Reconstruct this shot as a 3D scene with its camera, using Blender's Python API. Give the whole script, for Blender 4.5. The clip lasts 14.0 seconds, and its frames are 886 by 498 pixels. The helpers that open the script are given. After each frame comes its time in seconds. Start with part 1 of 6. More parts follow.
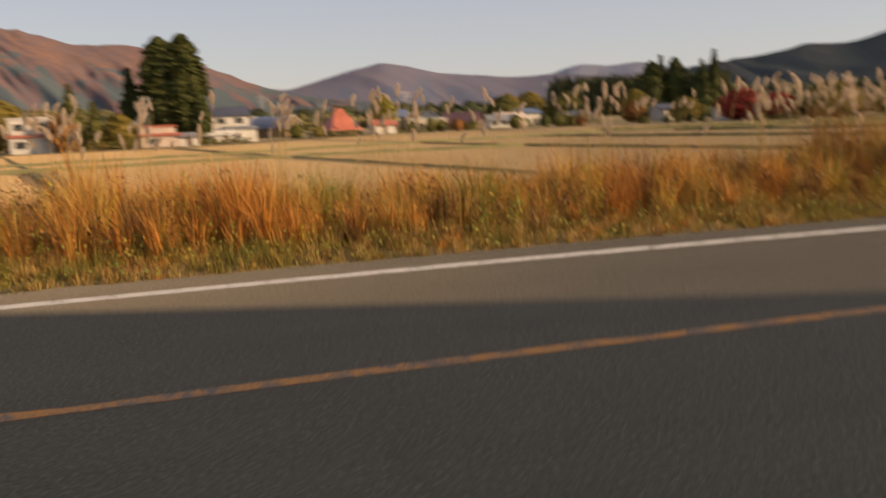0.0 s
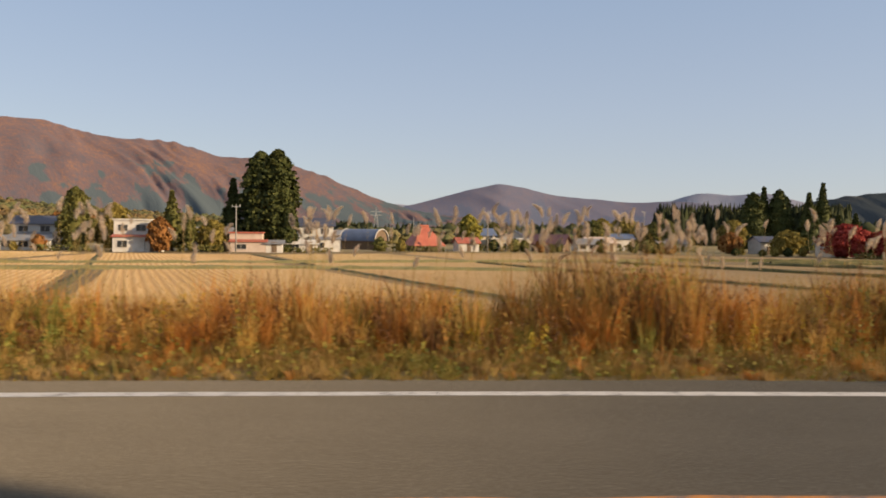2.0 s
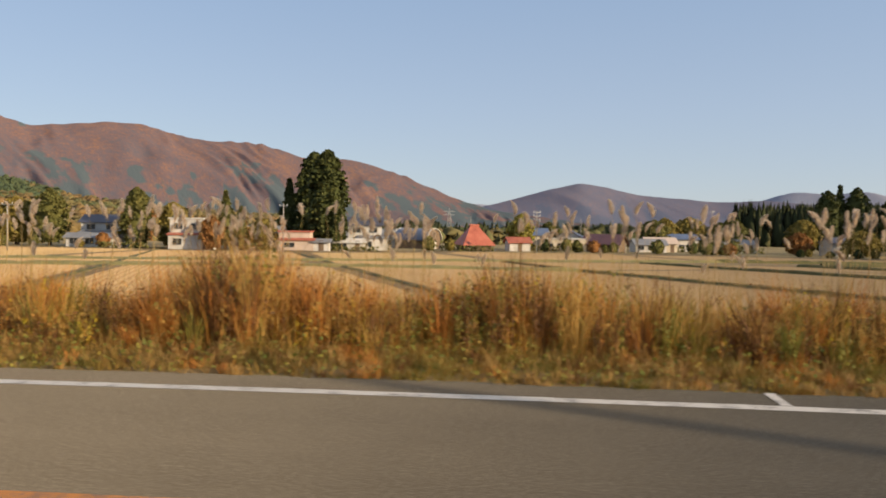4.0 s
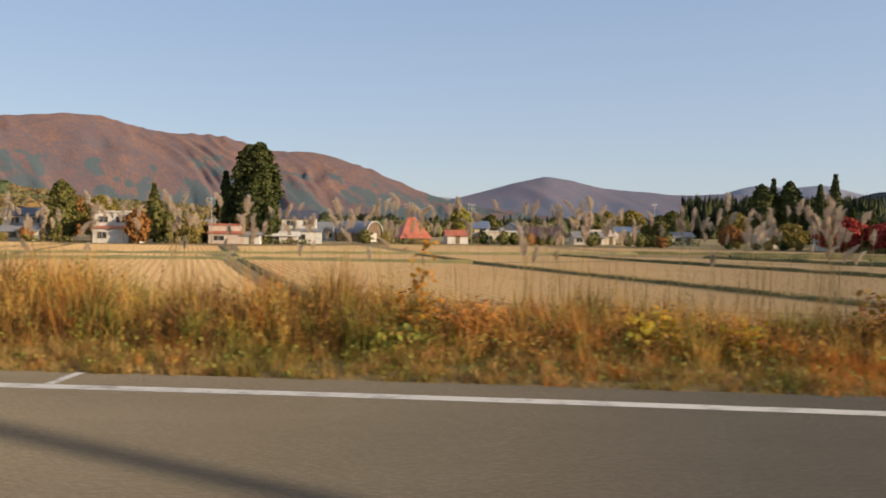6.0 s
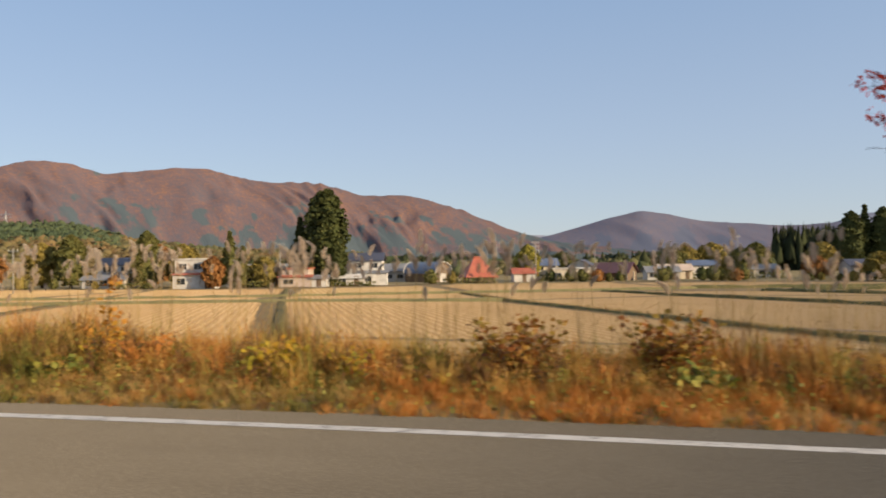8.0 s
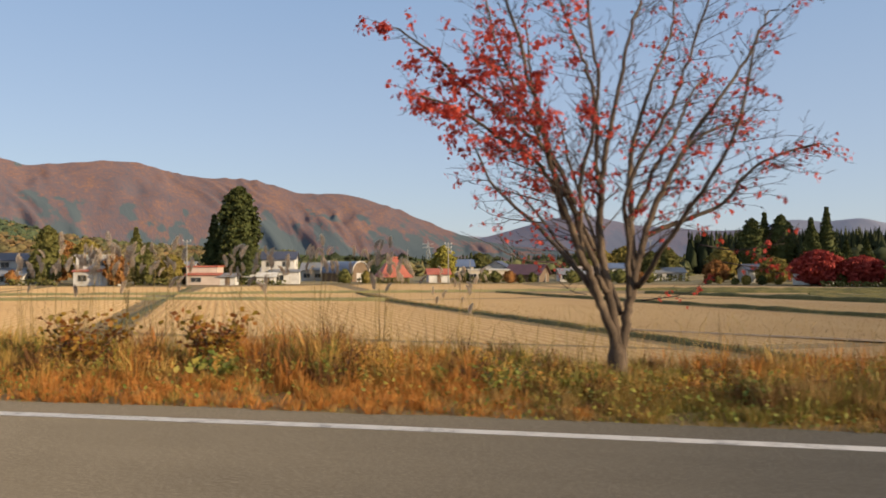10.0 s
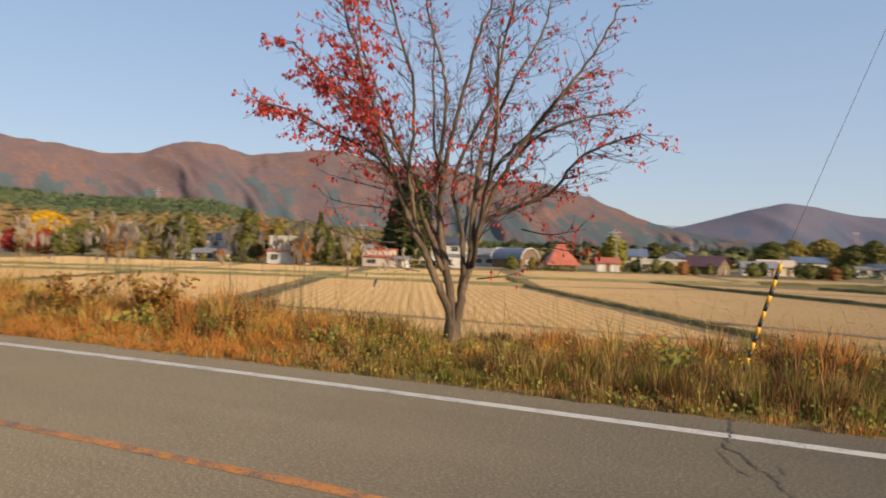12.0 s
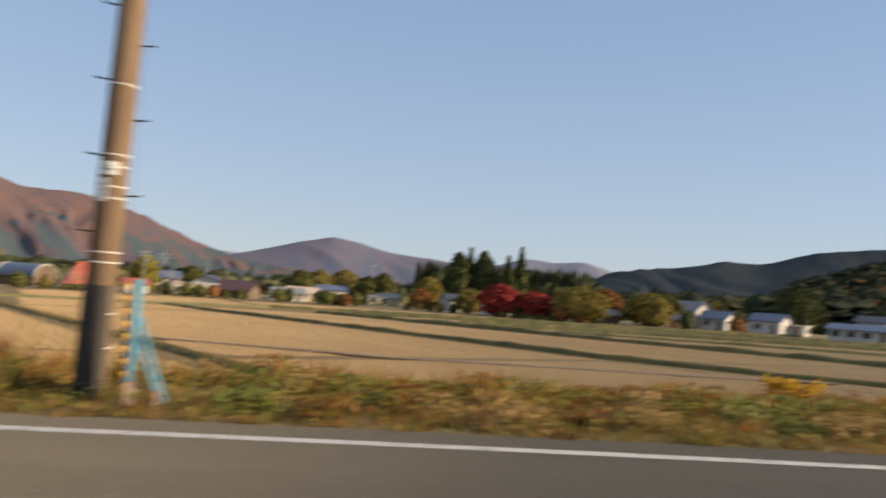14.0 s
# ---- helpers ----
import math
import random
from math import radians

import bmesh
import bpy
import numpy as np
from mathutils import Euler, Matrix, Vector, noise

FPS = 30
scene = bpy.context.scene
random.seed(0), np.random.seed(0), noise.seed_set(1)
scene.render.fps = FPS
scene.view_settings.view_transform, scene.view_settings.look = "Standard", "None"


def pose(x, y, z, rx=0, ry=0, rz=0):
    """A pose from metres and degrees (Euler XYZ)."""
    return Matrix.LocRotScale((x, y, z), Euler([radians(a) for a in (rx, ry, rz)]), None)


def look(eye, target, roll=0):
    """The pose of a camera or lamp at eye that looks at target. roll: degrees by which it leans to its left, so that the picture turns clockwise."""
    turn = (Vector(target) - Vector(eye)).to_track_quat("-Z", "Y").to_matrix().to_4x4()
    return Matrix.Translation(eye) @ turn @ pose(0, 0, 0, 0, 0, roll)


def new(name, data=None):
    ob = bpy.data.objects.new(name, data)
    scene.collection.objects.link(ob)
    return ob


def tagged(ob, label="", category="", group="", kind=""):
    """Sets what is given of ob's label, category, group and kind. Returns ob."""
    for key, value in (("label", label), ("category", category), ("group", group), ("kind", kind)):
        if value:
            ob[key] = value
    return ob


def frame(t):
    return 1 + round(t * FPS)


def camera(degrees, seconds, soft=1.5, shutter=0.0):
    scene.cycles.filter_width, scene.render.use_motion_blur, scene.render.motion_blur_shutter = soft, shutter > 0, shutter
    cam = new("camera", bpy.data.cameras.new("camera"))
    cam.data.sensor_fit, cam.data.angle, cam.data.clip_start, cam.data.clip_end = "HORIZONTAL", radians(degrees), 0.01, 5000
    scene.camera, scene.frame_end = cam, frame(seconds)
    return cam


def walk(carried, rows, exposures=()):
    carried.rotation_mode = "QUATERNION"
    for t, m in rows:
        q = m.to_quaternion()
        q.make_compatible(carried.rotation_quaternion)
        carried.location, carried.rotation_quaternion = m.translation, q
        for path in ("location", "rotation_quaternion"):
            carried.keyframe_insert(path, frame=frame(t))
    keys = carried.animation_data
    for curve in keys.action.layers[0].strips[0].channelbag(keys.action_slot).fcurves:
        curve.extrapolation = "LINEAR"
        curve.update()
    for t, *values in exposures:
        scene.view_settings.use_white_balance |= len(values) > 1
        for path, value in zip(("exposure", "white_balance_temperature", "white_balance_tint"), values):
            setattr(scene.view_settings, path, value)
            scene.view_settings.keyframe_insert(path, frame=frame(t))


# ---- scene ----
cam = camera(63.6, 14.0, soft=1.75, shutter=0.4)
PATH = [
    (0, (-2.259, -1.355, 1.731), (-1.981, 0.587, 1.346), -2.2),
    (0.5, (-0.351, -0.976, 1.728), (-0.474, 1.014, 1.561), 1.1),
    (1, (1.616, -0.867, 1.737), (1.471, 1.124, 1.625), 1.0),
    (1.5, (3.54, -0.706, 1.745), (3.424, 1.29, 1.674), 0.1),
    (2, (5.351, -0.56, 1.731), (5.329, 1.439, 1.675), 0.7),
    (4.5, (14.289, 0.251, 1.703), (14.016, 2.231, 1.645), 0.9),
    (5, (16.112, 0.363, 1.733), (15.872, 2.348, 1.708), 0.4),
    (5.5, (17.801, 0.409, 1.728), (17.646, 2.402, 1.671), 0.8),
    (6, (19.597, 0.463, 1.738), (19.439, 2.455, 1.661), 0.8),
    (6.5, (21.236, 0.425, 1.754), (20.893, 2.395, 1.721), 1.3),
    (7, (22.889, 0.428, 1.755), (22.397, 2.366, 1.735), 0.6),
    (7.5, (24.475, 0.382, 1.744), (23.974, 2.317, 1.795), 0.0),
    (8, (26.089, 0.313, 1.724), (25.672, 2.269, 1.757), -0.8),
    (8.5, (27.624, 0.216, 1.718), (27.311, 2.191, 1.755), 0.0),
    (9, (29.08, 0.116, 1.722), (28.847, 2.103, 1.76), 0.0),
    (11.5, (35.866, -0.314, 1.731), (35.384, 1.627, 1.736), -0.5),
    (12, (37.211, -0.29, 1.672), (36.453, 1.561, 1.662), 1.4),
    (12.5, (38.429, -0.311, 1.618), (37.503, 1.461, 1.652), 0.6),
    (13, (39.882, -0.501, 1.587), (39.232, 1.39, 1.61), 2.1),
    (13.5, (41.297, -0.664, 1.564), (41.123, 1.328, 1.576), 2.9),
    (14, (42.943, -0.829, 1.51), (43.355, 1.125, 1.626), 3.8),
]
EXPOSURES = [(0, 0.42, 8300, 20), (1, 0.44, 7800, 17), (2, 0.46, 7200, 14), (4.5, 0.48, 6750, 11), (14, 0.48, 6600, 11)]
walk(cam, [(t, look(eye, target, roll)) for t, eye, target, roll in PATH], EXPOSURES)

# ---- light: low afternoon sun from behind the road's bend, clear sky ----
SUN_EL, SUN_AZ = 17.0, 111.1
world = bpy.data.worlds.new("sky")
scene.world = world
world.use_nodes = True
wn = world.node_tree
sky = wn.nodes.new("ShaderNodeTexSky")
sky.sky_type = "NISHITA"
sky.sun_disc = False
sky.sun_elevation, sky.sun_rotation = radians(SUN_EL), radians(SUN_AZ)
sky.air_density, sky.dust_density, sky.ozone_density = 1.0, 0.35, 3.0
bg = wn.nodes["Background"]
haze = wn.nodes.new("ShaderNodeMix")  # thin even haze, paler towards the horizon all round
haze.data_type = "RGBA"
haze.inputs[0].default_value = 0.74
height = wn.nodes.new("ShaderNodeSeparateXYZ")
wn.links.new(wn.nodes.new("ShaderNodeTexCoord").outputs["Generated"], height.inputs[0])
deep = wn.nodes.new("ShaderNodeValToRGB")
wn.links.new(height.outputs[2], deep.inputs[0])
for e, (at, col) in zip((deep.color_ramp.elements[0], deep.color_ramp.elements[1], deep.color_ramp.elements.new(0.16), deep.color_ramp.elements.new(0.38)), ((0.0, (0.80, 0.915, 1.05)), (1.0, (0.27, 0.44, 0.84)), (0.16, (0.67, 0.83, 1.08)), (0.38, (0.47, 0.69, 1.04)))):
    e.position, e.color = at, (*col, 1)
bright = wn.nodes.new("ShaderNodeVectorMath")
bright.operation = "SCALE"
bright.inputs[3].default_value = 5.0
wn.links.new(deep.outputs[0], bright.inputs[0])
wn.links.new(bright.outputs[0], haze.inputs[7])
wn.links.new(sky.outputs[0], haze.inputs[6])
wn.links.new(haze.outputs[2], bg.inputs[0])
bg.inputs[1].default_value = 0.097
sun = new("sun", bpy.data.lights.new("sun", "SUN"))
sun.data.energy, sun.data.angle, sun.data.color = 4.9, radians(0.8), (1.0, 0.79, 0.53)
sa, se = radians(SUN_AZ), radians(SUN_EL)
sun.matrix_world = look((20 + 60 * math.sin(sa), 60 * math.cos(sa), 60 * math.tan(se)), (20, 0, 0))

rng = np.random.default_rng(7)


# ---- materials ----
def nodes_of(name):
    m = bpy.data.materials.new(name)
    m.use_nodes = True
    return m, m.node_tree, m.node_tree.nodes["Principled BSDF"]


def ramp(nt, fac, colours):
    r = nt.nodes.new("ShaderNodeValToRGB")
    e = r.color_ramp.elements
    while len(e) < len(colours):
        e.new(0.5)
    for i, c in enumerate(colours):
        e[i].position = i / (len(colours) - 1)
        e[i].color = (*c, 1)
    nt.links.new(fac, r.inputs[0])
    return r.outputs[0]


def noise_of(nt, scale, detail=5, rough=0.6, coord=None, stretch=None):
    n = nt.nodes.new("ShaderNodeTexNoise")
    n.inputs["Scale"].default_value, n.inputs["Detail"].default_value, n.inputs["Roughness"].default_value = scale, detail, rough
    if coord is None:
        coord = nt.nodes.new("ShaderNodeTexCoord").outputs["Object"]
    if stretch:
        mp = nt.nodes.new("ShaderNodeMapping")
        mp.inputs["Scale"].default_value = stretch
        nt.links.new(coord, mp.inputs[0])
        coord = mp.outputs[0]
    nt.links.new(coord, n.inputs["Vector"])
    return n.outputs[0]


def maths(nt, op, a, b=None, clamp=False):
    n = nt.nodes.new("ShaderNodeMath")
    n.operation, n.use_clamp = op, clamp
    for i, v in enumerate((a, b)):
        if v is None:
            continue
        if isinstance(v, (int, float)):
            n.inputs[i].default_value = v
        else:
            nt.links.new(v, n.inputs[i])
    return n.outputs[0]


def spread(nt, v, lo, hi):
    """Stretch lo..hi to 0..1."""
    n = nt.nodes.new("ShaderNodeMapRange")
    n.inputs[1].default_value, n.inputs[2].default_value = lo, hi
    nt.links.new(v, n.inputs[0])
    return n.outputs[0]


def blend(nt, fac, a, b):
    n = nt.nodes.new("ShaderNodeMix")
    n.data_type = "RGBA"
    nt.links.new(fac, n.inputs[0])
    for s, v in ((n.inputs[6], a), (n.inputs[7], b)):
        if isinstance(v, tuple):
            s.default_value = (*v, 1)
        else:
            nt.links.new(v, s)
    return n.outputs[2]


def bumped(nt, p, height, strength, dist):
    b = nt.nodes.new("ShaderNodeBump")
    b.inputs["Strength"].default_value, b.inputs["Distance"].default_value = strength, dist
    nt.links.new(height, b.inputs["Height"])
    nt.links.new(b.outputs[0], p.inputs["Normal"])


def surface(name, colours, scale=2.0, fine=40.0, rough=0.8, bump=0.3, dist=0.01, stretch=None, metal=0.0):
    """Two scales of noise over a ramp of colours, with fine relief."""
    m, nt, p = nodes_of(name)
    a = noise_of(nt, scale, 4, 0.6, stretch=stretch)
    b = noise_of(nt, fine, 4, 0.7, stretch=stretch)
    f = spread(nt, maths(nt, "ADD", maths(nt, "MULTIPLY", a, 0.65), maths(nt, "MULTIPLY", b, 0.35)), 0.32, 0.68)
    nt.links.new(ramp(nt, f, colours), p.inputs["Base Color"])
    p.inputs["Roughness"].default_value, p.inputs["Metallic"].default_value = rough, metal
    bumped(nt, p, b, bump, dist)
    return m


def foliage(name, colours, patch=0.5, own=0.55, through_light=0.3, rough=0.6):
    """Leaves and blades: each has its own shade, and shades drift in patches."""
    m, nt, p = nodes_of(name)
    g = nt.nodes.new("ShaderNodeNewGeometry")
    n = spread(nt, noise_of(nt, patch, 3, 0.6), 0.3, 0.7)
    f = maths(nt, "ADD", maths(nt, "MULTIPLY", g.outputs["Random Per Island"], own), maths(nt, "MULTIPLY", n, 1 - own), True)
    col = ramp(nt, f, colours)
    nt.links.new(col, p.inputs["Base Color"])
    p.inputs["Roughness"].default_value = rough
    p.inputs["Specular IOR Level"].default_value = 0.25
    t = nt.nodes.new("ShaderNodeBsdfTranslucent")
    nt.links.new(col, t.inputs[0])
    mx = nt.nodes.new("ShaderNodeMixShader")
    mx.inputs[0].default_value = through_light
    nt.links.new(p.outputs[0], mx.inputs[1])
    nt.links.new(t.outputs[0], mx.inputs[2])
    nt.links.new(mx.outputs[0], nt.nodes["Material Output"].inputs[0])
    return m


def asphalt_material():
    m, nt, p = nodes_of("asphalt")
    co = nt.nodes.new("ShaderNodeTexCoord").outputs["Object"]
    stone = noise_of(nt, 130, 2, 0.6, co)
    grain = noise_of(nt, 34, 4, 0.75, co)
    lane = noise_of(nt, 0.8, 4, 0.55, co, (0.14, 1.3, 1))
    stain = noise_of(nt, 0.9, 5, 0.65, co)
    f = maths(nt, "ADD", maths(nt, "MULTIPLY", lane, 0.55), maths(nt, "MULTIPLY", stain, 0.45))
    base = ramp(nt, spread(nt, f, 0.3, 0.7), [(0.086, 0.074, 0.054), (0.114, 0.098, 0.072), (0.142, 0.122, 0.092)])
    speck = spread(nt, maths(nt, "ADD", maths(nt, "MULTIPLY", stone, 0.5), maths(nt, "MULTIPLY", grain, 0.5)), 0.41, 0.60)
    grey = ramp(nt, speck, [(0.026, 0.023, 0.019), (0.092, 0.080, 0.065), (0.26, 0.23, 0.19)])
    nt.links.new(blend(nt, spread(nt, grain, 0.12, 0.85), base, grey), p.inputs["Base Color"])
    p.inputs["Roughness"].default_value, p.inputs["Diffuse Roughness"].default_value = 0.95, 1.0
    p.inputs["Specular IOR Level"].default_value = 0.2
    bumped(nt, p, maths(nt, "ADD", stone, maths(nt, "MULTIPLY", grain, 0.4)), 0.45, 0.005)
    return m


def paint_material(name, col, wear):
    """Road paint, worn through to the stones."""
    m, nt, p = nodes_of(name)
    co = nt.nodes.new("ShaderNodeTexCoord").outputs["Object"]
    n = maths(nt, "ADD", maths(nt, "MULTIPLY", noise_of(nt, 55, 3, 0.7, co), 0.5), maths(nt, "MULTIPLY", noise_of(nt, 4, 5, 0.7, co), 0.5))
    f = spread(nt, n, wear, wear + 0.09)
    nt.links.new(blend(nt, f, (0.10, 0.095, 0.09), col), p.inputs["Base Color"])
    p.inputs["Roughness"].default_value = 0.7
    bumped(nt, p, n, 0.3, 0.004)
    return m


ROW_TURN = 24.5  # the paddies' rows lie this far off the y axis, degrees


def stubble_material(name, c0, c1, c2, spacing=0.62):
    """Cut rice straw in rows, with pale straw spread between them."""
    m, nt, p = nodes_of(name)
    co = nt.nodes.new("ShaderNodeTexCoord").outputs["Object"]
    mp = nt.nodes.new("ShaderNodeMapping")
    mp.inputs["Rotation"].default_value = (0, 0, radians(-ROW_TURN))
    nt.links.new(co, mp.inputs[0])
    w = nt.nodes.new("ShaderNodeTexWave")
    w.inputs["Scale"].default_value = 0.314 / spacing
    w.inputs["Distortion"].default_value, w.inputs["Detail"].default_value, w.inputs["Detail Scale"].default_value = 1.6, 2, 0.35
    nt.links.new(mp.outputs[0], w.inputs["Vector"])
    fine = noise_of(nt, 9, 5, 0.75, mp.outputs[0], (3.0, 0.6, 1))
    big = noise_of(nt, 0.11, 4, 0.6, mp.outputs[0], (1.0, 0.25, 1))
    f = maths(nt, "ADD", maths(nt, "MULTIPLY", w.outputs["Fac"], 0.22), maths(nt, "ADD", maths(nt, "MULTIPLY", fine, 0.45), maths(nt, "MULTIPLY", big, 0.38)))
    nt.links.new(ramp(nt, spread(nt, f, 0.28, 0.78), [c0, c1, c2]), p.inputs["Base Color"])
    p.inputs["Roughness"].default_value, p.inputs["Diffuse Roughness"].default_value = 0.9, 1.0
    p.inputs["Specular IOR Level"].default_value = 0.1
    bumped(nt, p, maths(nt, "ADD", w.outputs["Fac"], fine), 0.55, 0.06)
    return m


def slope_material(name, low, mid, high, dark, patch=0.004, green=0.56):
    """A far wooded mountainside: crowns as grain, and stands of other trees that run down the spurs."""
    m, nt, p = nodes_of(name)
    lie = nt.nodes.new("ShaderNodeAttribute")  # metres along the range, up the slope and above the valley
    lie.attribute_name = "lie"
    co = lie.outputs["Vector"]
    a = noise_of(nt, patch, 5, 0.6, co, (1, 0.14, 1))
    b = noise_of(nt, patch * 14, 4, 0.7, co, (1, 0.13, 1))
    crown = noise_of(nt, 0.11, 3, 0.75, co, (1, 0.16, 1))
    mott = noise_of(nt, patch * 4.5, 4, 0.75, co, (1, 0.14, 1))
    f = maths(nt, "ADD", maths(nt, "MULTIPLY", maths(nt, "ADD", a, mott), 0.24), maths(nt, "ADD", maths(nt, "MULTIPLY", b, 0.27), maths(nt, "MULTIPLY", crown, 0.25)))
    col = ramp(nt, spread(nt, f, 0.41, 0.60), [low, mid, high])
    st = noise_of(nt, patch * 2.2, 3, 0.55, co, (1, 0.2, 0.6))
    sep = nt.nodes.new("ShaderNodeSeparateXYZ")
    nt.links.new(co, sep.inputs[0])
    hgt = spread(nt, sep.outputs[2], 210, 40)
    stand = spread(nt, maths(nt, "ADD", maths(nt, "ADD", st, maths(nt, "MULTIPLY", maths(nt, "SUBTRACT", mott, 0.5), 0.3)), maths(nt, "MULTIPLY", hgt, 0.24)), green, green + 0.05)
    nt.links.new(blend(nt, stand, col, dark), p.inputs["Base Color"])
    p.inputs["Roughness"].default_value, p.inputs["Diffuse Roughness"].default_value = 1.0, 0.6
    p.inputs["Specular IOR Level"].default_value = 0.0
    bumped(nt, p, maths(nt, "ADD", b, crown), 0.3, 4)
    return m


M_ASPHALT = asphalt_material()
M_WHITE = paint_material("white_paint", (0.54, 0.515, 0.48), 0.39)
M_ORANGE = paint_material("orange_paint", (0.52, 0.20, 0.035), 0.44)
M_CRACK = surface("crack_tar", [(0.03, 0.028, 0.025), (0.06, 0.055, 0.048)], 9, 60, 0.9)
M_SOIL = surface("verge_soil", [(0.10, 0.065, 0.03), (0.20, 0.13, 0.05), (0.16, 0.14, 0.05)], 0.6, 14, 0.95, 0.6, 0.04)
M_BUND = surface("bund_grass", [(0.035, 0.035, 0.012), (0.09, 0.085, 0.025), (0.17, 0.13, 0.05)], 0.5, 7, 0.95, 0.8, 0.1)
M_STRIP = surface("olive_grass_strip", [(0.13, 0.12, 0.038), (0.22, 0.19, 0.062), (0.32, 0.25, 0.09)], 0.4, 5, 0.95, 0.8, 0.1)
M_STUB = stubble_material("rice_stubble", (0.25, 0.158, 0.074), (0.365, 0.243, 0.119), (0.475, 0.345, 0.182))
M_STUB2 = stubble_material("dry_stubble", (0.22, 0.145, 0.066), (0.35, 0.242, 0.115), (0.46, 0.338, 0.168), 0.9)
M_VILLAGE = surface("village_ground", [(0.10, 0.085, 0.03), (0.21, 0.16, 0.065), (0.32, 0.24, 0.12)], 0.08, 1.2, 0.95, 0.5, 0.1)
M_WEED = foliage("tall_weeds", [(0.085, 0.045, 0.016), (0.29, 0.14, 0.03), (0.54, 0.255, 0.058), (0.56, 0.36, 0.10), (0.26, 0.23, 0.06), (0.12, 0.14, 0.035)], 0.9, 0.5, 0.4)
M_WEED2 = foliage("mixed_weeds", [(0.07, 0.085, 0.02), (0.14, 0.135, 0.03), (0.27, 0.19, 0.05), (0.36, 0.24, 0.07), (0.30, 0.13, 0.035), (0.12, 0.06, 0.02)], 0.9, 0.5, 0.35)
M_SHORT = foliage("verge_grass", [(0.075, 0.095, 0.02), (0.17, 0.155, 0.035), (0.32, 0.19, 0.05), (0.42, 0.26, 0.09)], 1.3, 0.42, 0.3)
M_RUST = foliage("rust_grass", [(0.30, 0.11, 0.025), (0.52, 0.21, 0.045), (0.50, 0.28, 0.08)], 0.9, 0.6, 0.35)
M_GOLD = foliage("golden_grass", [(0.30, 0.19, 0.05), (0.50, 0.31, 0.08), (0.62, 0.42, 0.14)], 0.9, 0.6, 0.35)
M_TAN = foliage("tan_grass", [(0.24, 0.15, 0.055), (0.40, 0.25, 0.085), (0.50, 0.34, 0.14)], 0.9, 0.6, 0.3)
M_BROWNW = foliage("withered_weeds", [(0.07, 0.036, 0.018), (0.15, 0.070, 0.026), (0.27, 0.125, 0.045)], 0.9, 0.6, 0.25)
M_OLIVEW = foliage("olive_grass", [(0.10, 0.11, 0.022), (0.20, 0.185, 0.036), (0.34, 0.26, 0.06)], 0.9, 0.6, 0.3)
M_GREENW = foliage("green_weeds", [(0.06, 0.10, 0.02), (0.15, 0.18, 0.035), (0.28, 0.26, 0.05), (0.33, 0.19, 0.04)], 0.8, 0.6, 0.3)
M_YLEAF = foliage("yellow_leaves", [(0.46, 0.20, 0.02), (0.55, 0.34, 0.03), (0.48, 0.38, 0.04), (0.15, 0.17, 0.02)], 3, 0.7, 0.4)
M_AMBER = foliage("amber_leaves", [(0.36, 0.13, 0.02), (0.50, 0.23, 0.03), (0.46, 0.29, 0.045)], 3, 0.7, 0.4)
M_BRLEAF = foliage("brown_leaves", [(0.11, 0.05, 0.02), (0.26, 0.09, 0.02), (0.30, 0.19, 0.03), (0.16, 0.15, 0.03)], 2, 0.7, 0.35)
M_RLEAF = foliage("red_leaves", [(0.26, 0.030, 0.026), (0.54, 0.062, 0.045), (0.70, 0.13, 0.075)], 0.6, 0.75, 0.45)
M_PLUME = foliage("plume_hair", [(0.56, 0.46, 0.365), (0.68, 0.58, 0.465), (0.78, 0.695, 0.58)], 0.6, 0.6, 0.6, 0.9)
M_STALK = foliage("dry_stalk", [(0.22, 0.14, 0.05), (0.42, 0.29, 0.12), (0.34, 0.26, 0.08)], 0.6, 0.7, 0.2)
M_STRAW = foliage("cut_straw", [(0.28, 0.18, 0.08), (0.42, 0.28, 0.13), (0.52, 0.38, 0.20)], 0.6, 0.7, 0.3)
M_BARK = surface("grey_bark", [(0.024, 0.017, 0.012), (0.088, 0.061, 0.040), (0.215, 0.155, 0.102)], 3, 22, 0.95, 0.9, 0.02, (1, 1, 0.35))
M_TWIG = surface("twig_bark", [(0.026, 0.019, 0.016), (0.085, 0.060, 0.048)], 5, 40, 0.9, 0.3)
M_CEDAR = foliage("cedar_leaves", [(0.020, 0.028, 0.009), (0.052, 0.064, 0.017), (0.118, 0.120, 0.032)], 0.3, 0.6, 0.1, 0.8)
M_GREEN = foliage("green_crown", [(0.070, 0.078, 0.022), (0.122, 0.120, 0.033), (0.185, 0.160, 0.046)], 0.25, 0.6, 0.2, 0.8)
M_OLIVE = foliage("turning_crown", [(0.14, 0.115, 0.03), (0.235, 0.185, 0.044), (0.32, 0.235, 0.06)], 0.25, 0.6, 0.2, 0.8)
M_RUSTC = foliage("rust_crown", [(0.15, 0.072, 0.028), (0.26, 0.115, 0.035), (0.35, 0.17, 0.05)], 0.25, 0.6, 0.2, 0.8)
M_REDC = foliage("red_crown", [(0.14, 0.022, 0.018), (0.32, 0.042, 0.034), (0.44, 0.085, 0.06)], 0.25, 0.6, 0.2, 0.8)
M_LIME = foliage("lime_crown", [(0.16, 0.15, 0.03), (0.28, 0.25, 0.045), (0.38, 0.32, 0.06)], 0.25, 0.6, 0.2, 0.8)
